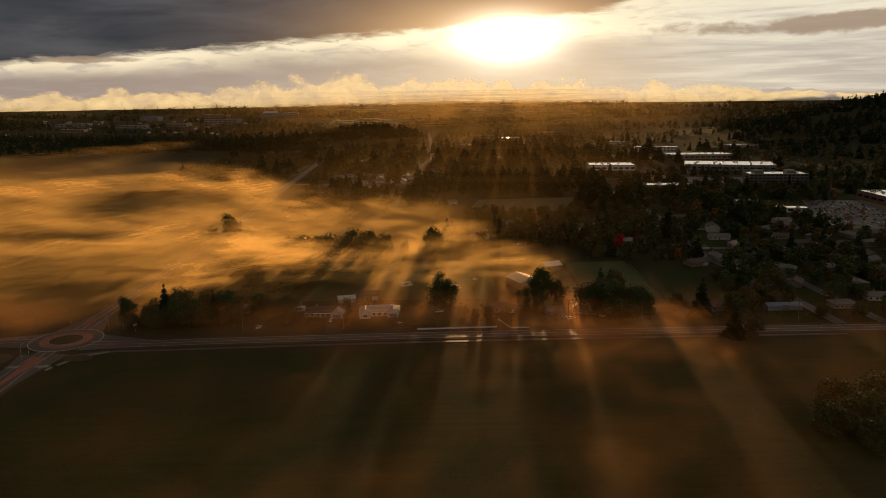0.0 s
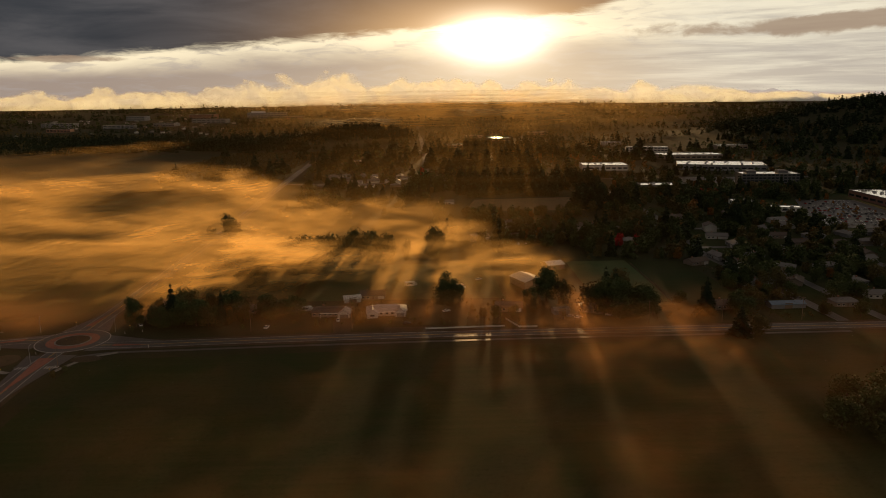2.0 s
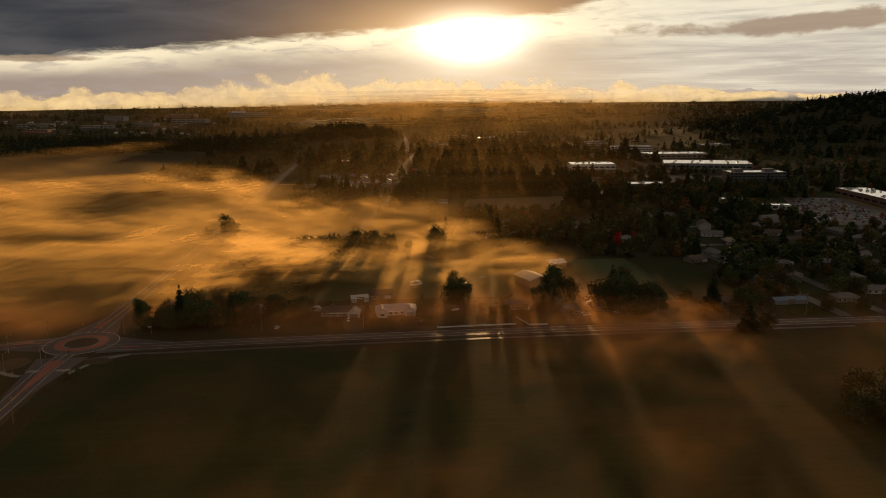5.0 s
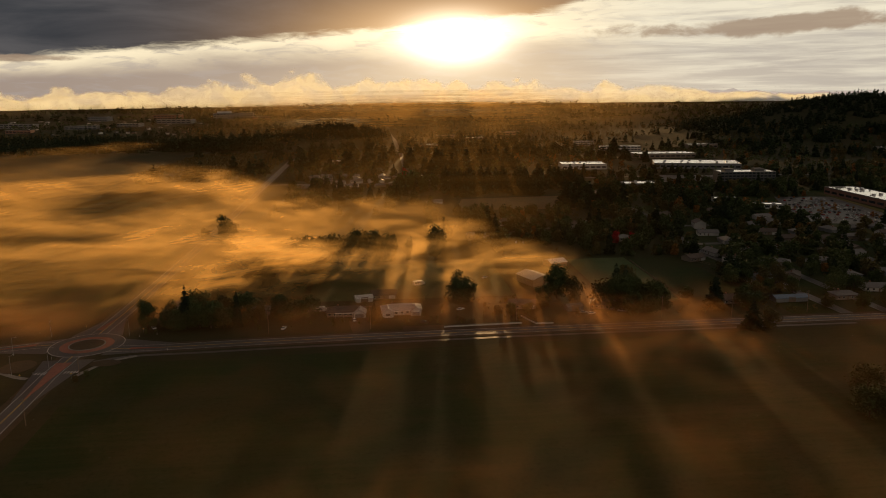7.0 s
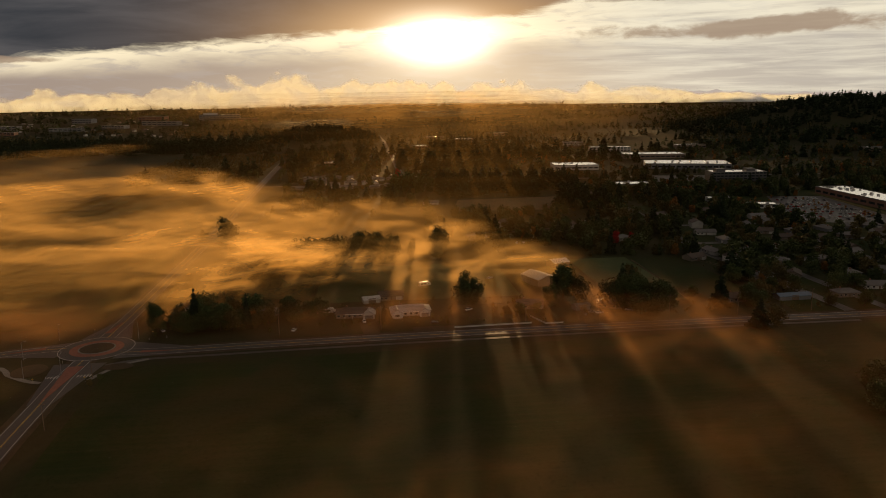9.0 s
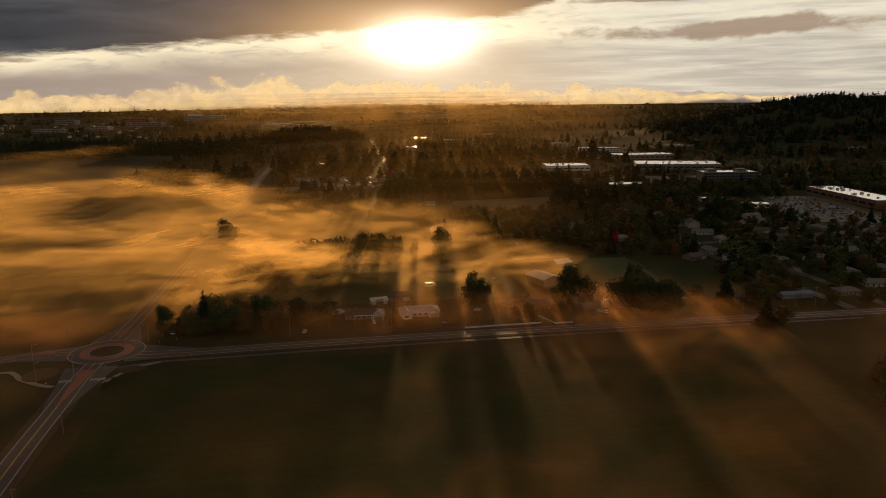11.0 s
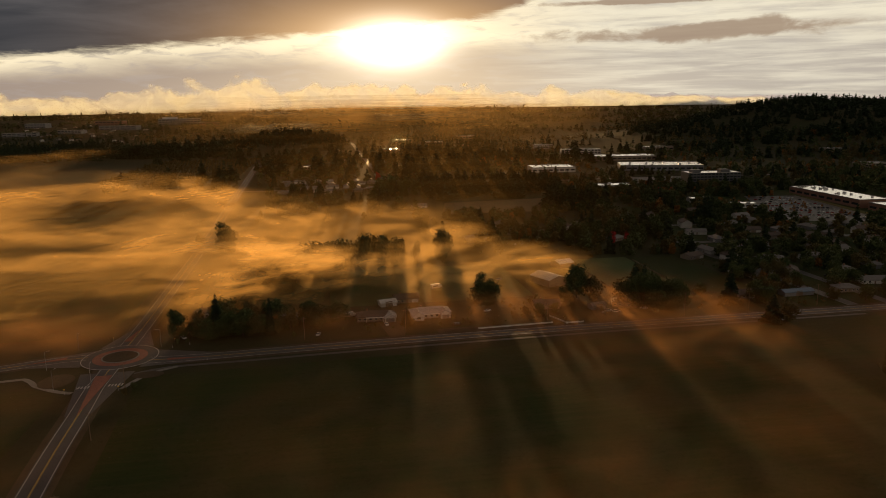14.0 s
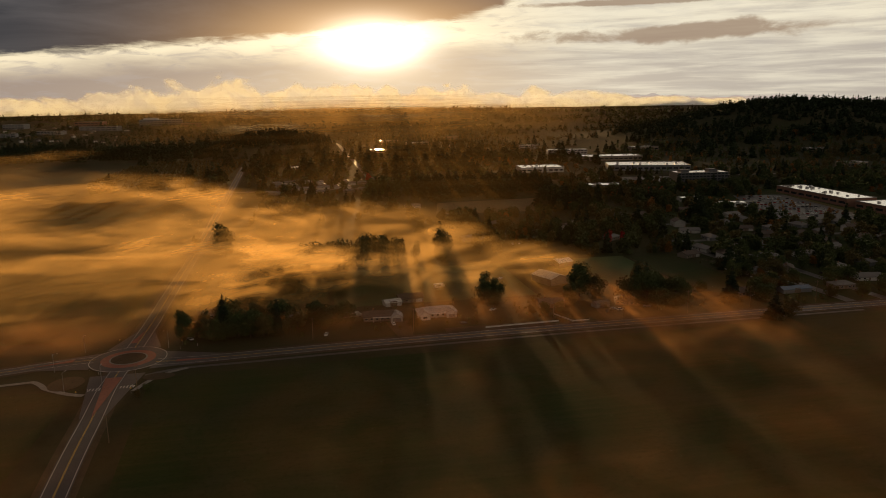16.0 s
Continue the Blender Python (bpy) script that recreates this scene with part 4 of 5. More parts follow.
def block(name, w, d, h, wall, storeys, bays, label, x, y, turn, units=4, category="building"):
    """A flat-roofed building with a parapet, window bays and roof units."""
    root = tagged(new(name), label, category)
    part("wall", box(bmesh.new(), -w / 2, w / 2, -d / 2, d / 2, -1.5, h), wall, root)
    bm = bmesh.new()
    box(bm, -w / 2 + 0.4, w / 2 - 0.4, -d / 2 + 0.4, d / 2 - 0.4, h, h + 0.15)
    part("roof", bm, "roof_flat", root)
    bm = bmesh.new()
    for a, b, c, e in ((-w / 2 - 0.1, w / 2 + 0.1, -d / 2 - 0.1, -d / 2 + 0.4), (-w / 2 - 0.1, w / 2 + 0.1, d / 2 - 0.4, d / 2 + 0.1),
                       (-w / 2 - 0.1, -w / 2 + 0.4, -d / 2 + 0.4, d / 2 - 0.4), (w / 2 - 0.4, w / 2 + 0.1, -d / 2 + 0.4, d / 2 - 0.4)):
        box(bm, a, b, c, e, h - 0.3, h + 0.5)
    part("parapet", bm, "concrete", root)
    step = h / max(1, storeys)
    bay = w / max(1, bays)
    for s in range(storeys):
        for b in range(bays):
            x0 = -w / 2 + b * bay
            part("window", box(bmesh.new(), x0 + bay * 0.14, x0 + bay * 0.86, -d / 2 - 0.06, -d / 2, s * step + step * 0.3, s * step + min(step * 0.82, step * 0.3 + 2.4)), "glass", root)
    rng = np.random.default_rng(int(w * 7 + d))
    for i in range(units):
        ux, uy, us = rng.uniform(-w * 0.4, w * 0.4), rng.uniform(-d * 0.35, d * 0.35), rng.uniform(1.2, 2.6)
        part("roof_unit", box(bmesh.new(), ux, ux + us * 1.4, uy, uy + us, h + 0.15, h + 0.15 + us * 0.7), "steel", root)
    root.matrix_basis = pose(x, y, gz(x, y), 0, 0, turn)
    HOUSES.append((x, y, max(w, d) * 0.55))
    return root


block("warehouse", 130, 68, 8.5, "wall_grey", 1, 14, "long white warehouse with a wet flat roof", 450, 1132, -18, 10)
office = block("office_building", 72, 30, 15, "wall_dark", 4, 14, "dark glass-banded office block of four storeys", 432, 935, -6, 3)
for ox in (-22, 18):
    part("stair_tower", box(bmesh.new(), ox - 6, ox + 6, -6, 7, 15.1, 18.6), "wall_dark", office, "raised roof tower")
block("shop_building", 130, 36, 8.5, "wall_brick", 1, 9, "long brown shopping building with a wet pale roof", 487, 752, -93, 14, "shop")
block("shop_building", 84, 70, 8.0, "wall_brick", 1, 6, "brown supermarket with a flat grey roof", 503, 636, -92, 10, "shop")
block("warehouse", 70, 50, 8, "wall_white", 1, 8, "white industrial hall with a wet roof", 270, 1150, -6, 5)
block("warehouse", 56, 26, 6, "wall_grey", 1, 7, "low workshop with a blue end wall and pale roof", 284, 908, -4, 3)
block("office_building", 46, 22, 9, "wall_white", 2, 9, "pale two-storey office building far off", 418, 1680, -10, 2)
block("office_building", 84, 26, 9, "wall_white", 2, 12, "white two-storey office building far off", 446, 1500, -12, 3)
block("warehouse", 112, 50, 8, "wall_tan", 1, 12, "long tan hall with a pale roof", 468, 1322, -6, 4)
block("shop_building", 26, 14, 4.5, "wall_white", 1, 4, "small white shop with a flat roof", 330, 775, -8, 1, "shop")
block("shop_building", 34, 15, 4.5, "wall_white", 1, 5, "low white shop beside the car park", 352, 728, -14, 2, "shop")
stadium = block("stadium", 170, 60, 24, "wall_grey", 3, 12, "dark stadium stand far across the valley", -700, 3300, 8, 0, "stadium")
part("press_box", box(bmesh.new(), -70, -10, 0, 26, 24.1, 31), "wall_white", stadium, "white press box")
for x, y, w, h in ((-880, 3050, 150, 16), (-1010, 2900, 90, 12), (-560, 3180, 80, 14), (-1150, 2800, 110, 12), (-1300, 2650, 80, 10), (-1420, 2900, 130, 15), (-1600, 2550, 90, 10), (-980, 3300, 120, 20), (-1250, 3250, 90, 18)):
    block("campus_building", w, 40, h, "wall_grey" if w % 20 else "wall_brick", 2, 7, "large flat-roofed town building far across the valley", x, y, (w * 7) % 30 - 15, 2)
for x, y, w, h in ((190, 1950, 60, 8), (130, 2100, 50, 7), (260, 1800, 44, 7), (620, 1500, 70, 9), (900, 1300, 50, 7), (60, 1700, 40, 7), (330, 2200, 60, 9), (-128, 1310, 30, 5), (780, 1060, 46, 7)):
    block("far_building", w, 24, h, "wall_tan", 1, 6, "low flat-roofed building among far trees", x, y, (w * 5) % 40 - 20, 1)


# ---------------------------------------------------------------- poles, fences, cars
def utility_pole(x, y, h, arm=2.4, turn=0.0):
    root = tagged(new("utility_pole"), "tall dark timber utility pole beside the road", "pole", "utility poles")
    part("post", tube(bmesh.new(), (0, 0, -0.5), (0, 0, h), 0.17, 0.11, 8), "timber", root)
    part("crossarm", box(bmesh.new(), -arm / 2, arm / 2, 0.11, 0.23, h - 0.9, h - 0.75), "timber", root)
    for dx in (-arm / 2 + 0.15, 0.4, arm / 2 - 0.15):
        part("insulator", tube(bmesh.new(), (dx, 0.17, h - 0.75), (dx, 0.17, h - 0.5), 0.06, 0.04, 6), "concrete", root)
    root.matrix_basis = pose(x, y, gz(x, y), 0, 0, turn)
    return root


POLES = [(-57, 369, 13), (21, 369, 12.5), (101, 368, 13), (141, 369, 13), (-186, 318, 11), (-185, 266, 11), (-176, 205, 12), (62, 369, 13), (185, 370, 13), (-110, 368, 12)]
for x, y, h in POLES:
    utility_pole(x, y, h)
wires = new("overhead_wires", bpy.data.curves.new("overhead_wires", "CURVE"))
wires.data.dimensions, wires.data.bevel_depth = "3D", 0.02
line_x = sorted(p for p in POLES if p[1] > 365)
for a, b in zip(line_x, line_x[1:]):
    for dx in (-1.05, 0.4, 1.05):
        sp = wires.data.splines.new("POLY")
        sp.points.add(6)
        for i in range(7):
            t = i / 6
            sp.points[i].co = (a[0] + (b[0] - a[0]) * t + dx * 0.1, a[1] + (b[1] - a[1]) * t + dx, a[2] - 0.5 + (b[2] - a[2]) * t - 3.2 * t * (1 - t), 1)
wires.data.materials.append(M["rubber"])
tagged(wires, "thin dark overhead wires between the poles", "wires", kind="structure")


def street_lamp(x, y, h, turn):
    root = tagged(new("street_lamp"), "grey steel street lamp with a curved arm", "street lamp", "roundabout lamps")
    part("post", tube(bmesh.new(), (0, 0, 0), (0, 0, h), 0.11, 0.07, 8), "steel", root)
    part("arm", tube(bmesh.new(), (0, 0, h - 0.1), (1.8, 0, h + 0.35), 0.05, 0.04, 6), "steel", root)
    part("lamp_head", box(bmesh.new(), 1.6, 2.4, -0.16, 0.16, h + 0.25, h + 0.42), "steel", root)
    root.matrix_basis = pose(x, y, 0.1, 0, 0, turn)


for x, y, turn in ((-202, 325, 90), (-216, 320, 60), (-222, 374, -50), (-182, 372, 210), (-228, 347, 0)):
    street_lamp(x, y, 9.0, turn)


def marker_post(x, y):
    root = tagged(new("marker_post"), "slim white marker post beside the footpath", "post", "marker posts")
    part("post", tube(bmesh.new(), (0, 0, -0.2), (0, 0, 1.2), 0.09, 0.08, 8), "wall_white", root)
    part("cap", tube(bmesh.new(), (0, 0, 1.2), (0, 0, 1.3), 0.1, 0.04, 8), "steel", root)
    root.matrix_basis = pose(x, y, gz(x, y) + 0.1)


for x, y in ((-155.6, 346.6), (-176, 369), (-168, 372), (-206.5, 319.5), (-188.4, 320.5), (-207, 339.5)):
    marker_post(x, y)


def give_way_sign(x, y, turn):
    root = tagged(new("road_sign"), "yellow diamond road sign on a steel post", "road sign", "road signs")
    part("post", tube(bmesh.new(), (0, 0, 0), (0, 0, 2.6), 0.04, 0.04, 6), "steel", root)
    bm = bmesh.new()
    ring = [bm.verts.new((0.45 * math.cos(a), -0.06, 2.3 + 0.45 * math.sin(a))) for a in (0, math.pi / 2, math.pi, 1.5 * math.pi)]
    back = [bm.verts.new((v.co.x, -0.04, v.co.z)) for v in ring]
    bm.faces.new(ring)
    bm.faces.new(back[::-1])
    for i in range(4):
        bm.faces.new((ring[i], ring[(i + 1) % 4], back[(i + 1) % 4], back[i]))
    part("plate", bm, "paint_yellow", root)
    root.matrix_basis = pose(x, y, 0.1, 0, 0, turn)


for x, y, turn in ((-209.5, 314, 0), (-187.5, 313.5, 10), (-176, 376, 200), (-208, 384, 170)):
    give_way_sign(x, y, turn)


def car(mat, label):
    root = tagged(new("car"), label, "car")
    bm = bmesh.new()
    prof = [(-2.2, 0.35), (-2.25, 0.75), (-2.1, 0.95), (-1.2, 1.0), (1.3, 0.95), (2.1, 0.85), (2.25, 0.6), (2.2, 0.35)]
    a = [bm.verts.new((x, -0.88, z)) for x, z in prof]
    b = [bm.verts.new((x, 0.88, z)) for x, z in prof]
    bm.faces.new(a)
    bm.faces.new(b[::-1])
    for i in range(len(prof)):
        j = (i + 1) % len(prof)
        bm.faces.new((a[i], a[j], b[j], b[i]))
    body = part("body", bm, mat, root)
    bm = bmesh.new()
    v = [bm.verts.new(p) for p in ((-1.9, -0.8, 0.98), (1.0, -0.8, 0.96), (1.0, 0.8, 0.96), (-1.9, 0.8, 0.98), (-1.4, -0.66, 1.45), (0.25, -0.66, 1.47), (0.25, 0.66, 1.47), (-1.4, 0.66, 1.45))]
    for f in ((4, 5, 6, 7), (0, 1, 5, 4), (1, 2, 6, 5), (2, 3, 7, 6), (3, 0, 4, 7)):
        bm.faces.new([v[i] for i in f])
    part("cabin_glass", bm, "glass", root)
    part("car_roof", box(bmesh.new(), -1.38, 0.22, -0.64, 0.64, 1.46, 1.5), mat, root)
    for x in (-1.35, 1.4):
        for y in (-0.82, 0.82):
            part("wheel", tube(bmesh.new(), (x, y - 0.1, 0.33), (x, y + 0.1, 0.33), 0.33, 0.33, 12), "rubber", root)
    return root


CARS = [car("car_white", "white car parked on damp asphalt"), car("car_dark", "dark car parked on damp asphalt"), car("car_silver", "silver car parked on damp asphalt"), car("car_red", "dark red car parked on damp asphalt")]
CAR_USED = set()


def put_car(kind, x, y, turn, lift=0.12, group=""):
    m = pose(x, y, gz(x, y) + lift, 0, 0, turn)
    if kind in CAR_USED:
        ob = copy_thing(CARS[kind], m)
    else:
        CAR_USED.add(kind)
        ob = CARS[kind]
        ob.matrix_basis = m
    return tagged(ob, group=group) if group else ob


for kind, x, y, turn in ((0, -103, 374, 80), (0, -66, 384, 95), (1, -28, 376, 5), (0, -173, 383, 120), (2, 62, 383, 0), (0, 66, 381, 20), (1, 57, 379, 80), (0, 84, 384, 160), (0, -6, 398, 30),
                         (2, 189, 446, 60), (0, 186, 433, 10), (1, 200, 432, 20), (2, 205, 428, 80), (0, 208, 470, 80), (2, 226, 405, 90), (0, 18, 470, 40), (0, 60, 584, 80), (0, 66, 585, 85), (2, 12, 806, 0), (1, 236, 430, 88)):
    put_car(kind, x, y, turn, 0.1)
lot = np.random.default_rng(9)
for row in range(10):
    y = 640 + row * 16
    left, right = np.interp(y, (640, 800), (350, 408)), np.interp(y, (640, 800), (436, 456))
    for col in range(int((right - left) / 4.4)):
        if lot.uniform() < 0.72:
            put_car(int(lot.integers(0, 4)), left + col * 4.4, y - 0.22 * (left + col * 4.4 - 400) + lot.uniform(-0.4, 0.4), 78 + lot.uniform(-3, 3), 0.14, "cars in the car park")


def caravan(x, y, turn):
    root = tagged(new("motorhome"), "white motorhome parked beside a house", "motorhome")
    bm = box(bmesh.new(), -4.0, 2.6, -1.2, 1.2, 0.5, 3.1)
    box(bm, 2.6, 4.0, -1.1, 1.1, 0.5, 1.9)
    bmesh.ops.bevel(bm, geom=bm.edges[:], offset=0.12, segments=2, affect="EDGES")
    part("body", bm, "car_white", root)
    for wx in (-2.4, 2.8):
        for wy in (-1.1, 1.1):
            part("wheel", tube(bmesh.new(), (wx, wy - 0.15, 0.42), (wx, wy + 0.15, 0.42), 0.42, 0.42, 12), "rubber", root)
    part("window", box(bmesh.new(), -3.2, 0.6, -1.24, -1.2, 1.6, 2.4), "glass", root)
    root.matrix_basis = pose(x, y, gz(x, y) + 0.02, 0, 0, turn)


caravan(180, 452, 120)
caravan(184, 441, 110)
caravan(-86, 404, 10)
caravan(72, 508, 60)
caravan(-27, 457, 20)
caravan(4, 448, -20)


def fence(points, h, label, mat="timber", board=0.12):
    root = tagged(new("fence"), label, "fence")
    line = smooth_line(points, 3.0)
    for i, (x, y) in enumerate(line):
        part("post", box(bmesh.new(), x - 0.08, x + 0.08, y - 0.08, y + 0.08, gz(x, y) - 0.2, gz(x, y) + h), mat, root)
    for lift in (0.5, h - 0.2):
        part("rail", ribbon_mesh("rail", line, -0.04, 0.04, lift, mat, board), mat, root)


fence([(131, 508), (129, 450), (126, 402)], 1.2, "weathered timber post fence between two paddocks")
fence([(172, 512), (190, 470), (196, 458)], 1.7, "brown timber garden fence")
fence([(-18, 366.5), (2, 367.5), (24, 368.5)], 1.1, "low white board fence along the road", "wall_white", 0.4)
fence([(26, 381), (31, 367.5), (32, 366.5), (41, 366.5)], 1.1, "low white board fence round a driveway", "wall_white", 0.4)
for corners, label in ((((-66, 362), (-58, 362), (-56, 390), (-70, 390)), "gravel driveway before a garage"), (((50, 364), (72, 364), (74, 388), (54, 392)), "wide gravel yard by the road"), (((-40, 364), (18, 364), (18, 372), (-40, 371)), "gravel parking strip along the road")):
    structure("driveway", patch_mesh("driveway", corners, 6, 6, 0.08, "verge"), label, "driveway")

# ---------------------------------------------------------------- gardens and woods, one by one where they can be told apart
wood = np.random.default_rng(3)


def choose(greens, olives, oranges, firs):
    k = wood.uniform() * (greens + olives + oranges + firs)
    if k < greens:
        return "broad", "leaf", wood.uniform(8, 16), wood.uniform(0.9, 1.3)
    if k < greens + olives:
        return "broad", "olive", wood.uniform(7, 14), wood.uniform(0.9, 1.35)
    if k < greens + olives + oranges:
        return "broad", "orange", wood.uniform(5, 10), wood.uniform(0.8, 1.2)
    return "conifer", "needle", wood.uniform(12, 24), wood.uniform(0.9, 1.2)


def scatter(n, x0, x1, y0, y1, mix, keep=lambda x, y: True, margin=-3.0):
    made = 0
    for _ in range(n * 6):
        x, y = wood.uniform(x0, x1), wood.uniform(y0, y1)
        if made < n and free(x, y, margin) and keep(x, y):
            shape, mat, h, wide = choose(*mix)
            if y > 500:
                FAR_SPOTS[mat].append((x, y, h, wide))
            else:
                plant(shape, mat, x, y, h, wide)
            made += 1


FAR_SPOTS = {"leaf": [], "olive": [], "orange": [], "needle": []}
off_street = lambda x, y: abs(x - 212) > 6 and abs(x - 229) > 5 and abs(y - 560) > 5
scatter(240, 172, 430, 372, 640, (5, 3, 0.5, 0.9), off_street)
scatter(200, 230, 680, 840, 1060, (4, 3, 1.2, 1.4), margin=2)
scatter(45, 500, 720, 770, 1000, (4, 3, 1.0, 1.0), margin=2)
scatter(50, 560, 760, 560, 900, (4, 3, 1.0, 1.0), margin=2)
scatter(45, 142, 340, 373, 480, (5, 3, 0.3, 0.8), off_street)
scatter(46, 100, 190, 522, 640, (5, 3, 0.5, 0.8), off_street)
scatter(260, 170, 460, 640, 900, (5, 3, 1.0, 1.0), off_street)
scatter(50, 40, 175, 575, 740, (5, 4, 0.5, 1.0), off_street)
scatter(56, -10, 130, 560, 750, (4, 4, 0.5, 1))
scatter(30, -172, -88, 378, 412, (4, 4, 0.1, 0.3))
scatter(40, -170, 20, 740, 960, (3, 3, 0.3, 3))
scatter(34, -180, 90, 950, 1180, (4, 3, 0.5, 3))
for i in range(85):
    x = wood.uniform(30, 205)
    plant("conifer", "needle", x, wood.uniform(856, 990), wood.uniform(19, 28), wood.uniform(1.0, 1.4), "dark conifer wood")
for i in range(30):
    plant("conifer", "needle", wood.uniform(150, 200), wood.uniform(752, 790), wood.uniform(17, 27), wood.uniform(1.0, 1.3), "dark conifer wood")


# single tall firs that stand out over the valley floor
for i in range(70):
    x, y = wood.uniform(-430, 480), wood.uniform(1020, 1750)
    if free(x, y, 4) and abs(x + 20) > 14:
        plant("conifer", "needle", x, y, wood.uniform(17, 36), wood.uniform(1.0, 1.7), "tall firs on the valley floor")


# firs that stand up out of the haze one by one
for x, y, h in ((-2, 1246, 33), (90, 1218, 34), (46, 1180, 32), (-102, 904, 22), (-133, 928, 17), (-248, 1890, 35), (-129, 1578, 22), (-71, 1496, 28), (31, 904, 28),
                (-172, 1457, 28), (-47, 1259, 24), (74, 1026, 21), (7, 986, 18), (-85, 916, 16), (-213, 1309, 20), (-161, 1888, 29), (152, 1290, 31), (-94, 1155, 20),
                (-34, 1087, 19), (-352, 1958, 40), (-370, 1934, 37), (-417, 1983, 41), (-445, 1962, 33), (-481, 2006, 38), (-503, 1937, 31), (-509, 1854, 27)):
    plant("conifer", "needle", x, y, h, 1.35, "tall firs on the valley floor")
for x, y, h, wide in ((-22, 924, 25, 1.2), (-30, 918, 21, 1.2), (-8, 926, 26, 1.1), (16, 908, 22, 1.0), (-118, 820, 13, 1.5), (-112, 812, 12, 1.4), (-130, 830, 15, 1.3)):
    plant("broad", "leaf", x, y, h, wide, "round trees by the village")


# far woods: uncountable, one object a kind
def far_wood(name, spots, heights, widths, fir, mat, label, count, seed):
    rng = np.random.default_rng(seed)
    forms = []
    for i in range(6):
        if fir:
            forms.append(conifer_crown(rng, 1.0, 0.19 + 0.03 * (i % 3), count, 0.16 if count < 30 else 0.085 if count < 200 else 0.055))
        else:
            forms.append(broadleaf_crown(rng, 1.0, 0.42, count, 0.17 if count < 30 else 0.10 if count < 200 else 0.07, 0.12))
    V, F, base = [], [], 0
    for (x, y), h, wd in zip(spots, heights, widths):
        v, f = forms[int(rng.integers(6))]
        a = rng.uniform(0, 6.28)
        c, s = math.cos(a) * h * wd, math.sin(a) * h * wd
        V.append(np.column_stack([v[:, 0] * c - v[:, 1] * s + x, v[:, 0] * s + v[:, 1] * c + y, v[:, 2] * h + gz(x, y) - 0.05 * h]))
        F.append(f + base)
        base += len(v)
    tagged(new(name, mesh_of(name, np.concatenate(V), np.concatenate(F), mat)), label, "woods", kind="stuff")


far = np.random.default_rng(21)


def spots_in(n, x0, x1, y0, y1, test=None):
    out = []
    while len(out) < n:
        x, y = far.uniform(x0, x1), far.uniform(y0, y1)
        if test is None or test(x, y):
            out.append((x, y))
    return out


def in_view(x, y):
    return -0.62 * y - 80 < x < 0.98 * y + 120


def clumpy(scale, level):
    return lambda x, y: in_view(x, y) and (y > 2300 or gz(x, y) < 45) and noise.noise(Vector((0.55 * x / scale, 1.2 * y / scale, 3.0))) > level and free(x, y, -4) and abs(x + 20) > 8 and not (-440 < x < -225 and 1180 < y < 1600)


def add_wood(name, spots, lo, hi, fir, mat, label, count, seed):
    far_wood(name, spots, far.uniform(lo, hi, len(spots)), far.uniform(0.8, 1.3, len(spots)), fir, mat, label, count, seed)


for i in range(16):
    FAR_SPOTS["needle"].append((wood.uniform(330, 430), wood.uniform(1040, 1075), wood.uniform(9, 17), wood.uniform(0.9, 1.3)))
for mat, word in (("leaf", "green"), ("olive", "olive-brown"), ("orange", "orange autumn"), ("needle", "dark conifer")):
    rows = FAR_SPOTS[mat]
    far_wood("garden_trees", [r[:2] for r in rows], [r[2] for r in rows], [r[3] for r in rows], mat == "needle", mat, "%s trees between houses and gardens" % word, 420, 40 + len(mat))

off_roads = lambda x, y: free(x, y, 1) and off_street(x, y) and not (335 < x < 470 and 610 < y < 805)
add_wood("garden_shrubs", spots_in(620, 172, 470, 368, 900, off_roads), 1.6, 4.6, False, "leaf", "green garden shrubs and hedges between the houses", 60, 61)
add_wood("garden_shrubs", spots_in(380, 20, 440, 372, 900, off_roads), 1.5, 4.0, False, "olive", "brown garden shrubs and rough hedges", 60, 62)
add_wood("garden_shrubs", spots_in(110, -176, 30, 372, 425, lambda x, y: free(x, y, 0)), 1.2, 3.6, False, "leaf", "low shrubs round the roadside houses", 90, 63)
add_wood("car_park_trees", spots_in(34, 350, 450, 640, 790), 2.5, 5.0, False, "orange", "small orange trees between parked cars", 90, 64)
ORCHARD = [(-430 + 7.5 * i + 2.5 * math.sin(i * 12.7 + j), 1190 + 9.0 * j + 2 * math.sin(i * 3.1)) for i in range(27) for j in range(44)]
add_wood("orchard_bushes", ORCHARD, 3.2, 5.2, False, "olive", "even rows of brown bushes on a far slope", 24, 65)
add_wood("far_conifers", spots_in(230, -560, -310, 1680, 1860), 24, 38, True, "needle", "tall dark conifers at the edge of a far meadow", 150, 1)
add_wood("far_conifers", spots_in(900, -1700, -560, 1650, 2300, lambda x, y: in_view(x, y) and x < -0.30 * y), 14, 24, True, "needle", "broad dark wood across the misty meadow", 60, 2)
add_wood("far_conifers", spots_in(330, -340, -40, 1800, 2150, lambda x, y: abs(x + 22) > 9 and ((x + 185) / 145) ** 2 + ((y - 1975) / 165) ** 2 < 1), 14, 32, True, "needle", "dark conifers crowning a wooded knoll", 130, 3)
add_wood("far_conifers", spots_in(1900, 700, 2300, 1400, 2150, lambda x, y: gz(x, y) > 24 and in_view(x, y) and noise.noise(Vector((x / 150, y / 90, 8.0))) > -0.12 - 0.5 * float(rise(55, 85, gz(x, y)))), 17, 30, True, "needle", "dark conifer wood over a long hill", 56, 4)
add_wood("far_trees", spots_in(850, -420, 1500, 1020, 1600, clumpy(120, -0.1)), 6, 13, False, "leaf", "green valley trees among far buildings", 50, 5)
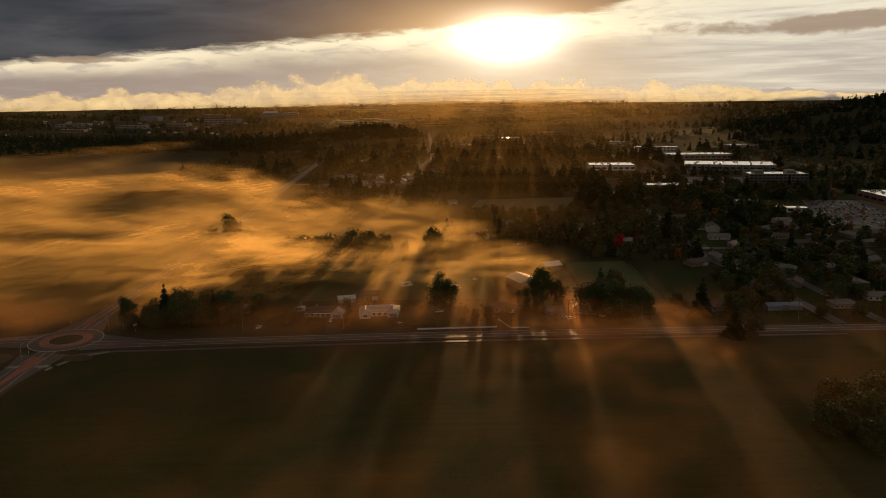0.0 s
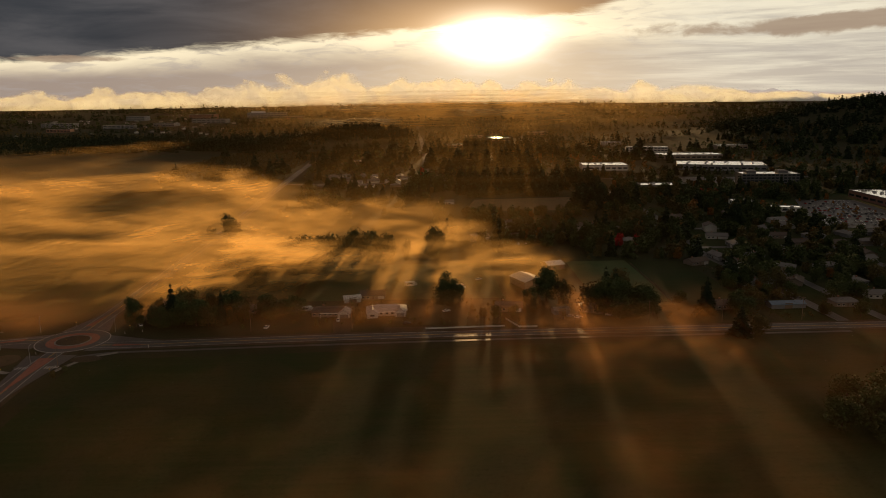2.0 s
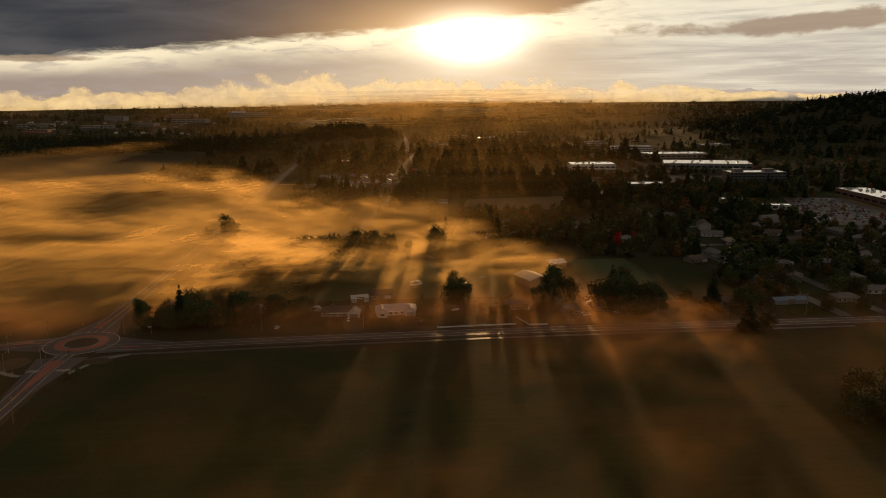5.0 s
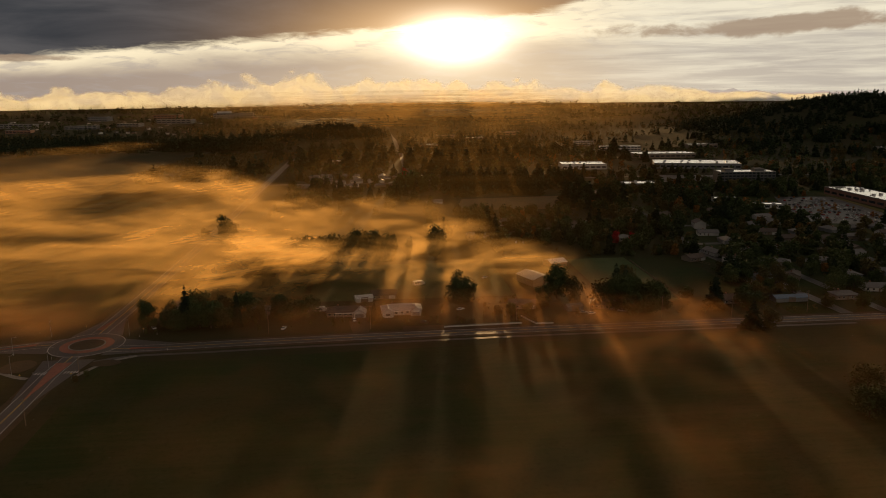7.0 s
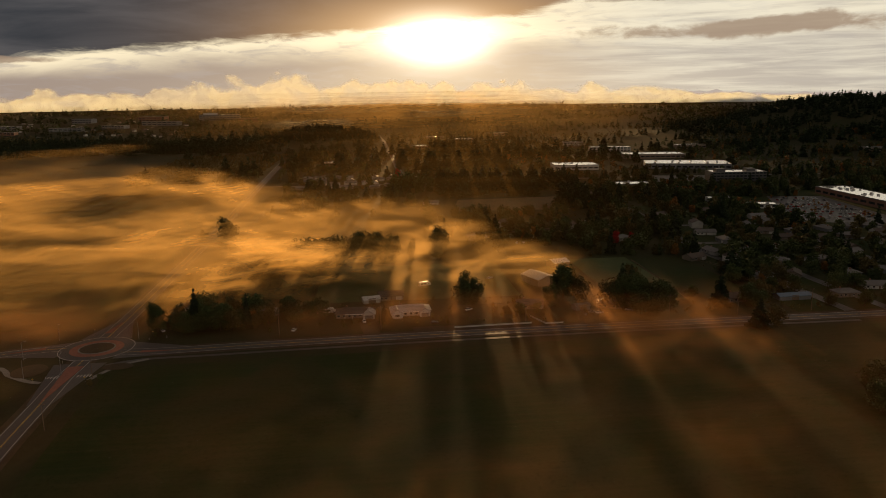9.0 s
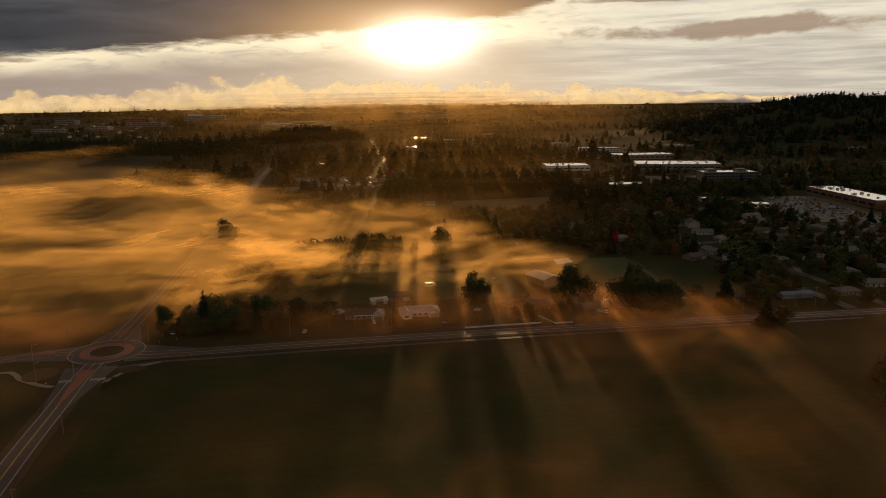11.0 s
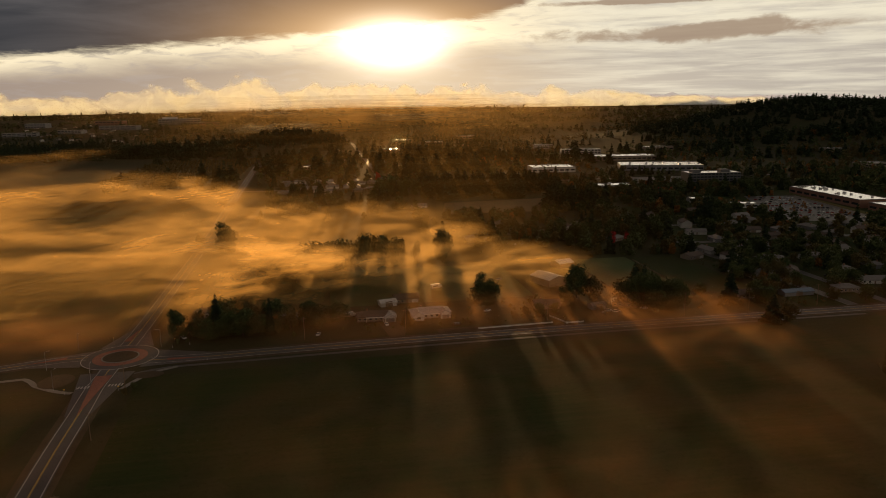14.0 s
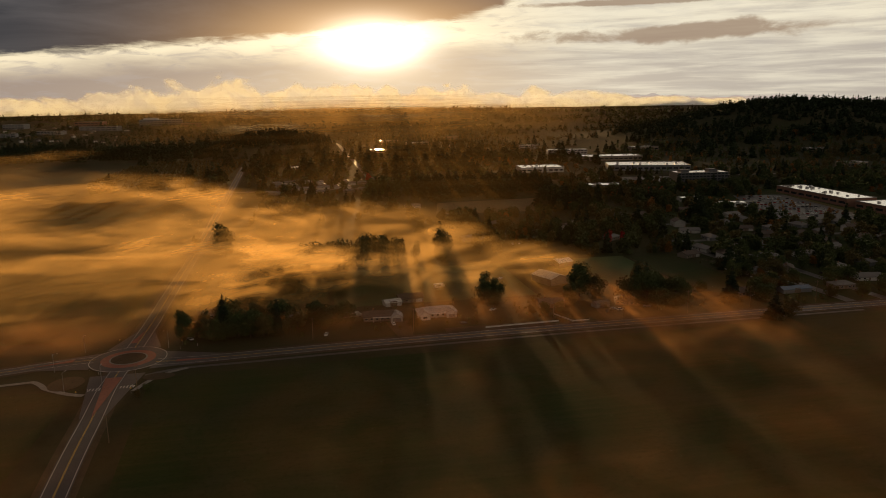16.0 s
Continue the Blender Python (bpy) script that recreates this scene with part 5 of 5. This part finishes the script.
add_wood("far_trees", spots_in(850, -420, 1500, 1020, 1600, clumpy(150, -0.1)), 6, 12, False, "olive", "olive-brown autumn trees among far buildings", 50, 6)
add_wood("far_trees", spots_in(110, 150, 1200, 1000, 1600, clumpy(150, 0.0)), 6, 12, False, "orange", "orange autumn trees among far buildings", 80, 7)
add_wood("far_conifers", spots_in(420, -420, 1300, 1150, 1800, clumpy(170, 0.05)), 18, 33, True, "needle", "scattered dark conifers on the valley floor", 110, 8)
add_wood("far_trees", spots_in(450, 380, 900, 480, 1020, lambda x, y: in_view(x, y) and free(x, y, 4) and x > 0.62 * y), 7, 14, False, "leaf", "green garden trees beyond the shops", 110, 9)
add_wood("far_trees", spots_in(350, 400, 1100, 560, 1400, lambda x, y: in_view(x, y) and free(x, y, 4) and x > 0.6 * y), 7, 14, False, "olive", "brown hedges and trees beyond the shops", 110, 10)
add_wood("far_trees", spots_in(1700, -1700, 2200, 1600, 2700, clumpy(260, 0.02)), 9, 18, False, "olive", "brown-green far woods of the valley", 34, 11)
add_wood("far_conifers", spots_in(1300, -1900, 2300, 1700, 2900, clumpy(220, 0.0)), 14, 27, True, "needle", "dark far conifers of the valley", 36, 12)
add_wood("far_trees", spots_in(2800, -2600, 3200, 2600, 4850, clumpy(330, -0.02)), 12, 22, False, "leaf", "hazy woods at the valley's far side", 16, 13)
add_wood("far_conifers", spots_in(2600, -2600, 3200, 2700, 4850, clumpy(280, 0.05)), 16, 32, True, "needle", "hazy conifers at the valley's far side", 18, 14)

# far houses of the town across the valley
for i in range(70):
    x = far.uniform(-1800, -700)
    y = far.uniform(2350, 3300)
    if in_view(x, y):
        m = pose(x, y, gz(x, y), 0, 0, far.uniform(0, 180))
        copy_thing(HOUSE_KINDS[i % 5], m)


# ---------------------------------------------------------------- mist
def mist_sheet(name, x0, x1, y0, y1, step, height, wave, density, mat, label, seed, level=False, fluff=0.0):
    """One thin layer of mist over the land, rolling in long waves and, with fluff, in small billows."""
    nx, ny = int((x1 - x0) / step), int((y1 - y0) / step)
    X, Y = np.meshgrid(np.linspace(x0, x1, nx + 1), np.linspace(y0, y1, ny + 1))
    X, Y = X.ravel(), Y.ravel()
    d = density(X, Y)
    there = d > 0.002
    lift = np.zeros(len(X))
    lift[there] = [noise.noise(Vector((a / 140, b / 90, seed))) * wave + fluff * noise.fractal(Vector(((a - 0.15 * b) / 62, b / 72, 0.5 + 0.15 * seed)), 1.0, 2.1, 3) for a, b in zip(X[there], Y[there])]
    verts = np.column_stack([X, Y, (valley_z(Y) if level else ground_z(X, Y)) + height + lift])
    w = nx + 1
    ii, jj = np.meshgrid(np.arange(nx), np.arange(ny))
    q = (jj * w + ii).ravel()
    faces = np.column_stack([q, q + 1, q + w + 1, q + w])
    keep = d[faces].max(1) > 0.004
    me = mesh_of(name, verts, faces[keep], mat)
    at = me.attributes.new("mist_amount", "FLOAT", "POINT")
    at.data.foreach_set("value", d.astype(np.float32))
    me.polygons.foreach_set("use_smooth", np.ones(len(me.polygons), bool))
    return tagged(new(name, me), label, "mist", kind="stuff")


def drift(x, y, scale, seed):
    """Long folds of drifting mist, about 0 in the mean, from -1 to 1."""
    return np.array([noise.fractal(Vector(((a + 0.5 * b) / (1.9 * scale), (b - 0.22 * a) / scale, seed)), 0.9, 2.1, 4) for a, b in zip(np.ravel(x), np.ravel(y))])


def bank_density(x, y):
    """The bank lies west of the houses, with a tongue behind them."""
    far_edge = np.interp(x, (-1500, -644, -525, -414, -318, -227, -179, -109, -33, 8, 30, 56, 75, 110), (1450, 1345, 1265, 1175, 1095, 985, 875, 800, 755, 705, 645, 580, 500, 440))
    near_edge = np.interp(x, (-1500, -260, -200, -150, 0, 60, 110), (395, 392, 378, 376, 380, 400, 420))
    d = rise(0, 60, y - near_edge) * rise(0, 110, far_edge - y) * rise(80, -22, x - 24 * rise(490, 430, y))
    thick = 1.0 - 0.36 * rise(-205, -330, x) - 0.5 * rise(-20, 45, x) * rise(500, 560, y)
    tongue = np.exp(-((y - 1380 - 2.6 * (x + 677)) / 110) ** 2) * rise(-860, -700, x) * rise(-480, -570, x) * 0.4
    folds = 1.0 + (0.30 + 0.45 * rise(-130, -300, x)) * 2.5 * drift(x, y, 78, 5.0)
    thin = 1.0 - 0.4 * rise(820, 1150, y) - 0.5 * rise(760, 1000, y) * rise(-300, -480, x)
    front = 1.0 + 0.5 * rise(415, 450, y) * rise(525, 495, y) * (0.6 + 0.4 * rise(-260, -160, x))
    return np.clip(d * thick * thin * front * np.clip(folds, 0.1, 1.5) + tongue, 0, 1.4)


def bank_top(x, y):
    """The bank slopes down towards the road in the south and dips at the row of trees."""
    top = np.interp(y + 0.05 * x + 28 * rise(-120, -175, x) * rise(500, 440, y), (385, 412, 432, 452, 475, 500, 512, 520, 540, 562, 620), (8.0, 11.0, 15.5, 22.5, 24.5, 25.0, 20.5, 15.0, 14.5, 18.5, 23.0))
    # the mound near x -182 is added to cover a tree's shadow on the mist
    return top + 3 * rise(-200, -320, x) + 2.5 * drift(x, y, 60, 9.0) - 4.0 * rise(0, 60, x) + 6.5 * np.exp(-((x + 182) / 50) ** 2) * rise(450, 500, y) * rise(594, 580, y) - 3.0 * rise(-80, -100, x) * np.exp(-((y + 0.05 * x - 526) / 16) ** 2)


def field_density(x, y):
    """Thin drifts along the road, thicker to the east."""
    road_drift = np.exp(-((y - 342) / 42) ** 2) * (0.42 * np.exp(-((x - 82) / 42) ** 2) + 0.02 * rise(20, 140, x) * rise(300, 200, x))
    pasture = rise(90, 220, y) * rise(430, 340, y) * (0.008 + 0.022 * rise(0, 80, x) * rise(220, 130, x))
    near_road = np.exp(-((y - 382) / 38) ** 2) * rise(335, 385, y) * (0.03 * rise(200, 100, x) + 0.06 * rise(150, 90, x) + 0.24 * rise(-340, -260, x) * rise(-90, -150, x) + 0.42 * rise(-150, -80, x) * rise(110, 55, x))
    return np.clip(road_drift + pasture + near_road, 0, 1) * rise(700, 400, np.abs(x))


def veil_density(x, y):
    """A faint veil higher over the pasture, in soft patches."""
    patches = np.clip(0.8 + 1.5 * drift(x, y, 95, 14.0), 0.1, 2.0)
    return (0.008 + 0.17 * rise(-135, -25, x) * rise(105, 30, x)) * rise(60, 170, y) * rise(365, 285, y) * rise(330, 150, x) * patches


for i, (h, weight) in enumerate(((3.0, 0.6), (8.0, 0.7), (13.0, 0.85), (17.0, 1.0), (20.5, 0.95), (24.0, 0.85), (27.5, 0.8))):
    mist_sheet("ground_mist", -1300, 130, 380, 1640, 10, h, 2.5, lambda x, y, k=weight, top=h: bank_density(x, y) * k * rise(3.0, -2.5, top - bank_top(x, y)), "mist", "ground mist tinted gold as if sunlit, lying over meadows and trees", 2.0 + 0.4 * i, fluff=0.8 + 0.3 * i)
for i, h in enumerate((2.5, 6.0, 10.0)):
    mist_sheet("thin_mist", -420, 560, 60, 470, 12, h, 2.0, lambda x, y, k=i: field_density(x, y) * (0.7, 0.55, 0.45)[k], "drift", "thin drifting mist tinted like red low sunlight, over the shaded pasture", 12.0 + i, fluff=0.8)


for i, h in enumerate((18.0, 24.0)):
    mist_sheet("thin_mist", -320, 360, 60, 430, 14, h, 3.0, veil_density, "drift", "faint high veil of mist over the pasture", 16.0 + i, fluff=1.5)


def strip_density(x, y):
    """Narrow strips of fog on the far valley floor under the sun."""
    a = np.exp(-((y - 2950 - 0.25 * x) / 90) ** 2) * rise(60, 200, x) * rise(620, 420, x)
    b = np.exp(-((y - 3250 + 0.5 * x) / 120) ** 2) * rise(-640, -420, x) * rise(60, -60, x)
    c = np.exp(-((y - 2450) / 60) ** 2) * rise(-420, -300, x) * rise(-60, -140, x) * 0.7
    return np.clip((a + b + c) * np.clip(1.3 + 2.0 * drift(x, y, 110, 3.0), 0, 2.2), 0, 1.6)


for i, h in enumerate((26.0, 34.0, 42.0)):
    mist_sheet("valley_fog", -760, 760, 2200, 3700, 24, h, 6.0, strip_density, "strip", "bright strips of fog low over the far valley", 40.0 + i, True, fluff=9.0)


def valley_density(x, y):
    # haze is thickened below the sun to stand in for its glow
    glow = np.exp(-((x - 0.05 * y) / (0.2 * y)) ** 2)
    return (0.012 * rise(400, 600, y) + 0.06 * rise(520, 640, y) * rise(170, 60, x) * rise(1000, 800, y) + 0.06 * rise(700, 1100, y) + 0.18 * rise(1350, 2150, y) + 1.0 * rise(2150, 3000, y)) * rise(4850, 3900, y) * (0.28 - 0.25 * rise(0.12, 0.36, x / np.maximum(y, 1)) - 0.24 * rise(-0.2, -0.42, x / np.maximum(y, 1)) + 1.9 * glow)


for i, h in enumerate((5.0, 13.0, 24.0, 40.0, 62.0, 86.0)):
    mist_sheet("valley_haze", -2600, 3000, 400, 4900, 70, h, 3.0, lambda x, y, k=i: valley_density(x, y) * (1.0, 0.9, 0.65, 0.4, 0.35, 0.35)[k], "haze", "gold-tinted haze over the far valley, thickened below the sun for its glow", 22.0 + i, True)


def fog_bank(distance, low, high, az0, az1, seed, label, weight=1.0):
    """A long rolling bank of fog across the valley's far side."""
    n, rows = 420, 12
    verts, dens, faces = [], [], []
    for i in range(n + 1):
        az = radians(az0 + (az1 - az0) * i / n)
        u = i / n
        swell = np.interp(math.degrees(az), (-40, -33, -26, -19, -12, -6, 0, 6, 12, 18, 26, 31, 38), (40, 62, 84, 115, 150, 195, 165, 135, 118, 108, 58, 34, 12)) / 150
        crest = high * swell * (1.0 + 0.30 * noise.noise(Vector((u * 16, seed, 0.0))) + 0.16 * noise.noise(Vector((u * 48, seed, 4.0))))
        for j in range(rows + 1):
            k = j / rows
            d = distance + 60 * noise.noise(Vector((u * 20, k * 2, seed + 5))) + 90 * k
            verts.append((-60 + d * math.sin(az), d * math.cos(az), low + crest * k))
            dens.append(weight * (1.30 - 1.05 * k) * float(rise(0.0, 0.05, u)) * float(rise(1.0, 0.95, u)))
    w = rows + 1
    for i in range(n):
        for j in range(rows):
            faces.append((i * w + j, (i + 1) * w + j, (i + 1) * w + j + 1, i * w + j + 1))
    me = mesh_of("fog_bank", verts, faces, "bank")
    me.attributes.new("mist_amount", "FLOAT", "POINT").data.foreach_set("value", np.array(dens, np.float32))
    me.polygons.foreach_set("use_smooth", np.ones(len(me.polygons), bool))
    tagged(new("fog_bank", me), label, "fog", kind="stuff")


fog_bank(4300, 80, 172, -40, 38, 1.0, "rolling sunlit fog bank along the horizon")


# ---------------------------------------------------------------- far mountains beyond the valley, their haze put in as a glow
def glowing_haze_material():
    m = bpy.data.materials.new("mountain_haze_glow")
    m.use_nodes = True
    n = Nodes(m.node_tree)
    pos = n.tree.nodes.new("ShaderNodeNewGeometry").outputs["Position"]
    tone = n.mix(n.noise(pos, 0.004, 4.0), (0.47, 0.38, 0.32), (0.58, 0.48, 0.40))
    # emission stands in for lit haze; the backlit ridge would be dark
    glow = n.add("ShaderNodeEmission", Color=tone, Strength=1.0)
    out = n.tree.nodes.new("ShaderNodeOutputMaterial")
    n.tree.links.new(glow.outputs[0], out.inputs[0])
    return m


M["mountain"] = glowing_haze_material()
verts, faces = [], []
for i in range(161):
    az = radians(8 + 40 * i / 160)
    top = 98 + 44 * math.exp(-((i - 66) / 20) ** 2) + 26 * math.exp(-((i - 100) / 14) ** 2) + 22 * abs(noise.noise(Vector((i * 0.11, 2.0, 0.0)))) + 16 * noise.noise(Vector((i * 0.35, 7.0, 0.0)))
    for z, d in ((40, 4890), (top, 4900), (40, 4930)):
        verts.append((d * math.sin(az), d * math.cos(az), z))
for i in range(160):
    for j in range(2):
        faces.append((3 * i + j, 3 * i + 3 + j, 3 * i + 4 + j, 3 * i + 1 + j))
structure("backdrop", mesh_of("backdrop", verts, faces, "mountain"), "faint mauve mountain ridge with morning haze put in as a glow", "mountains")
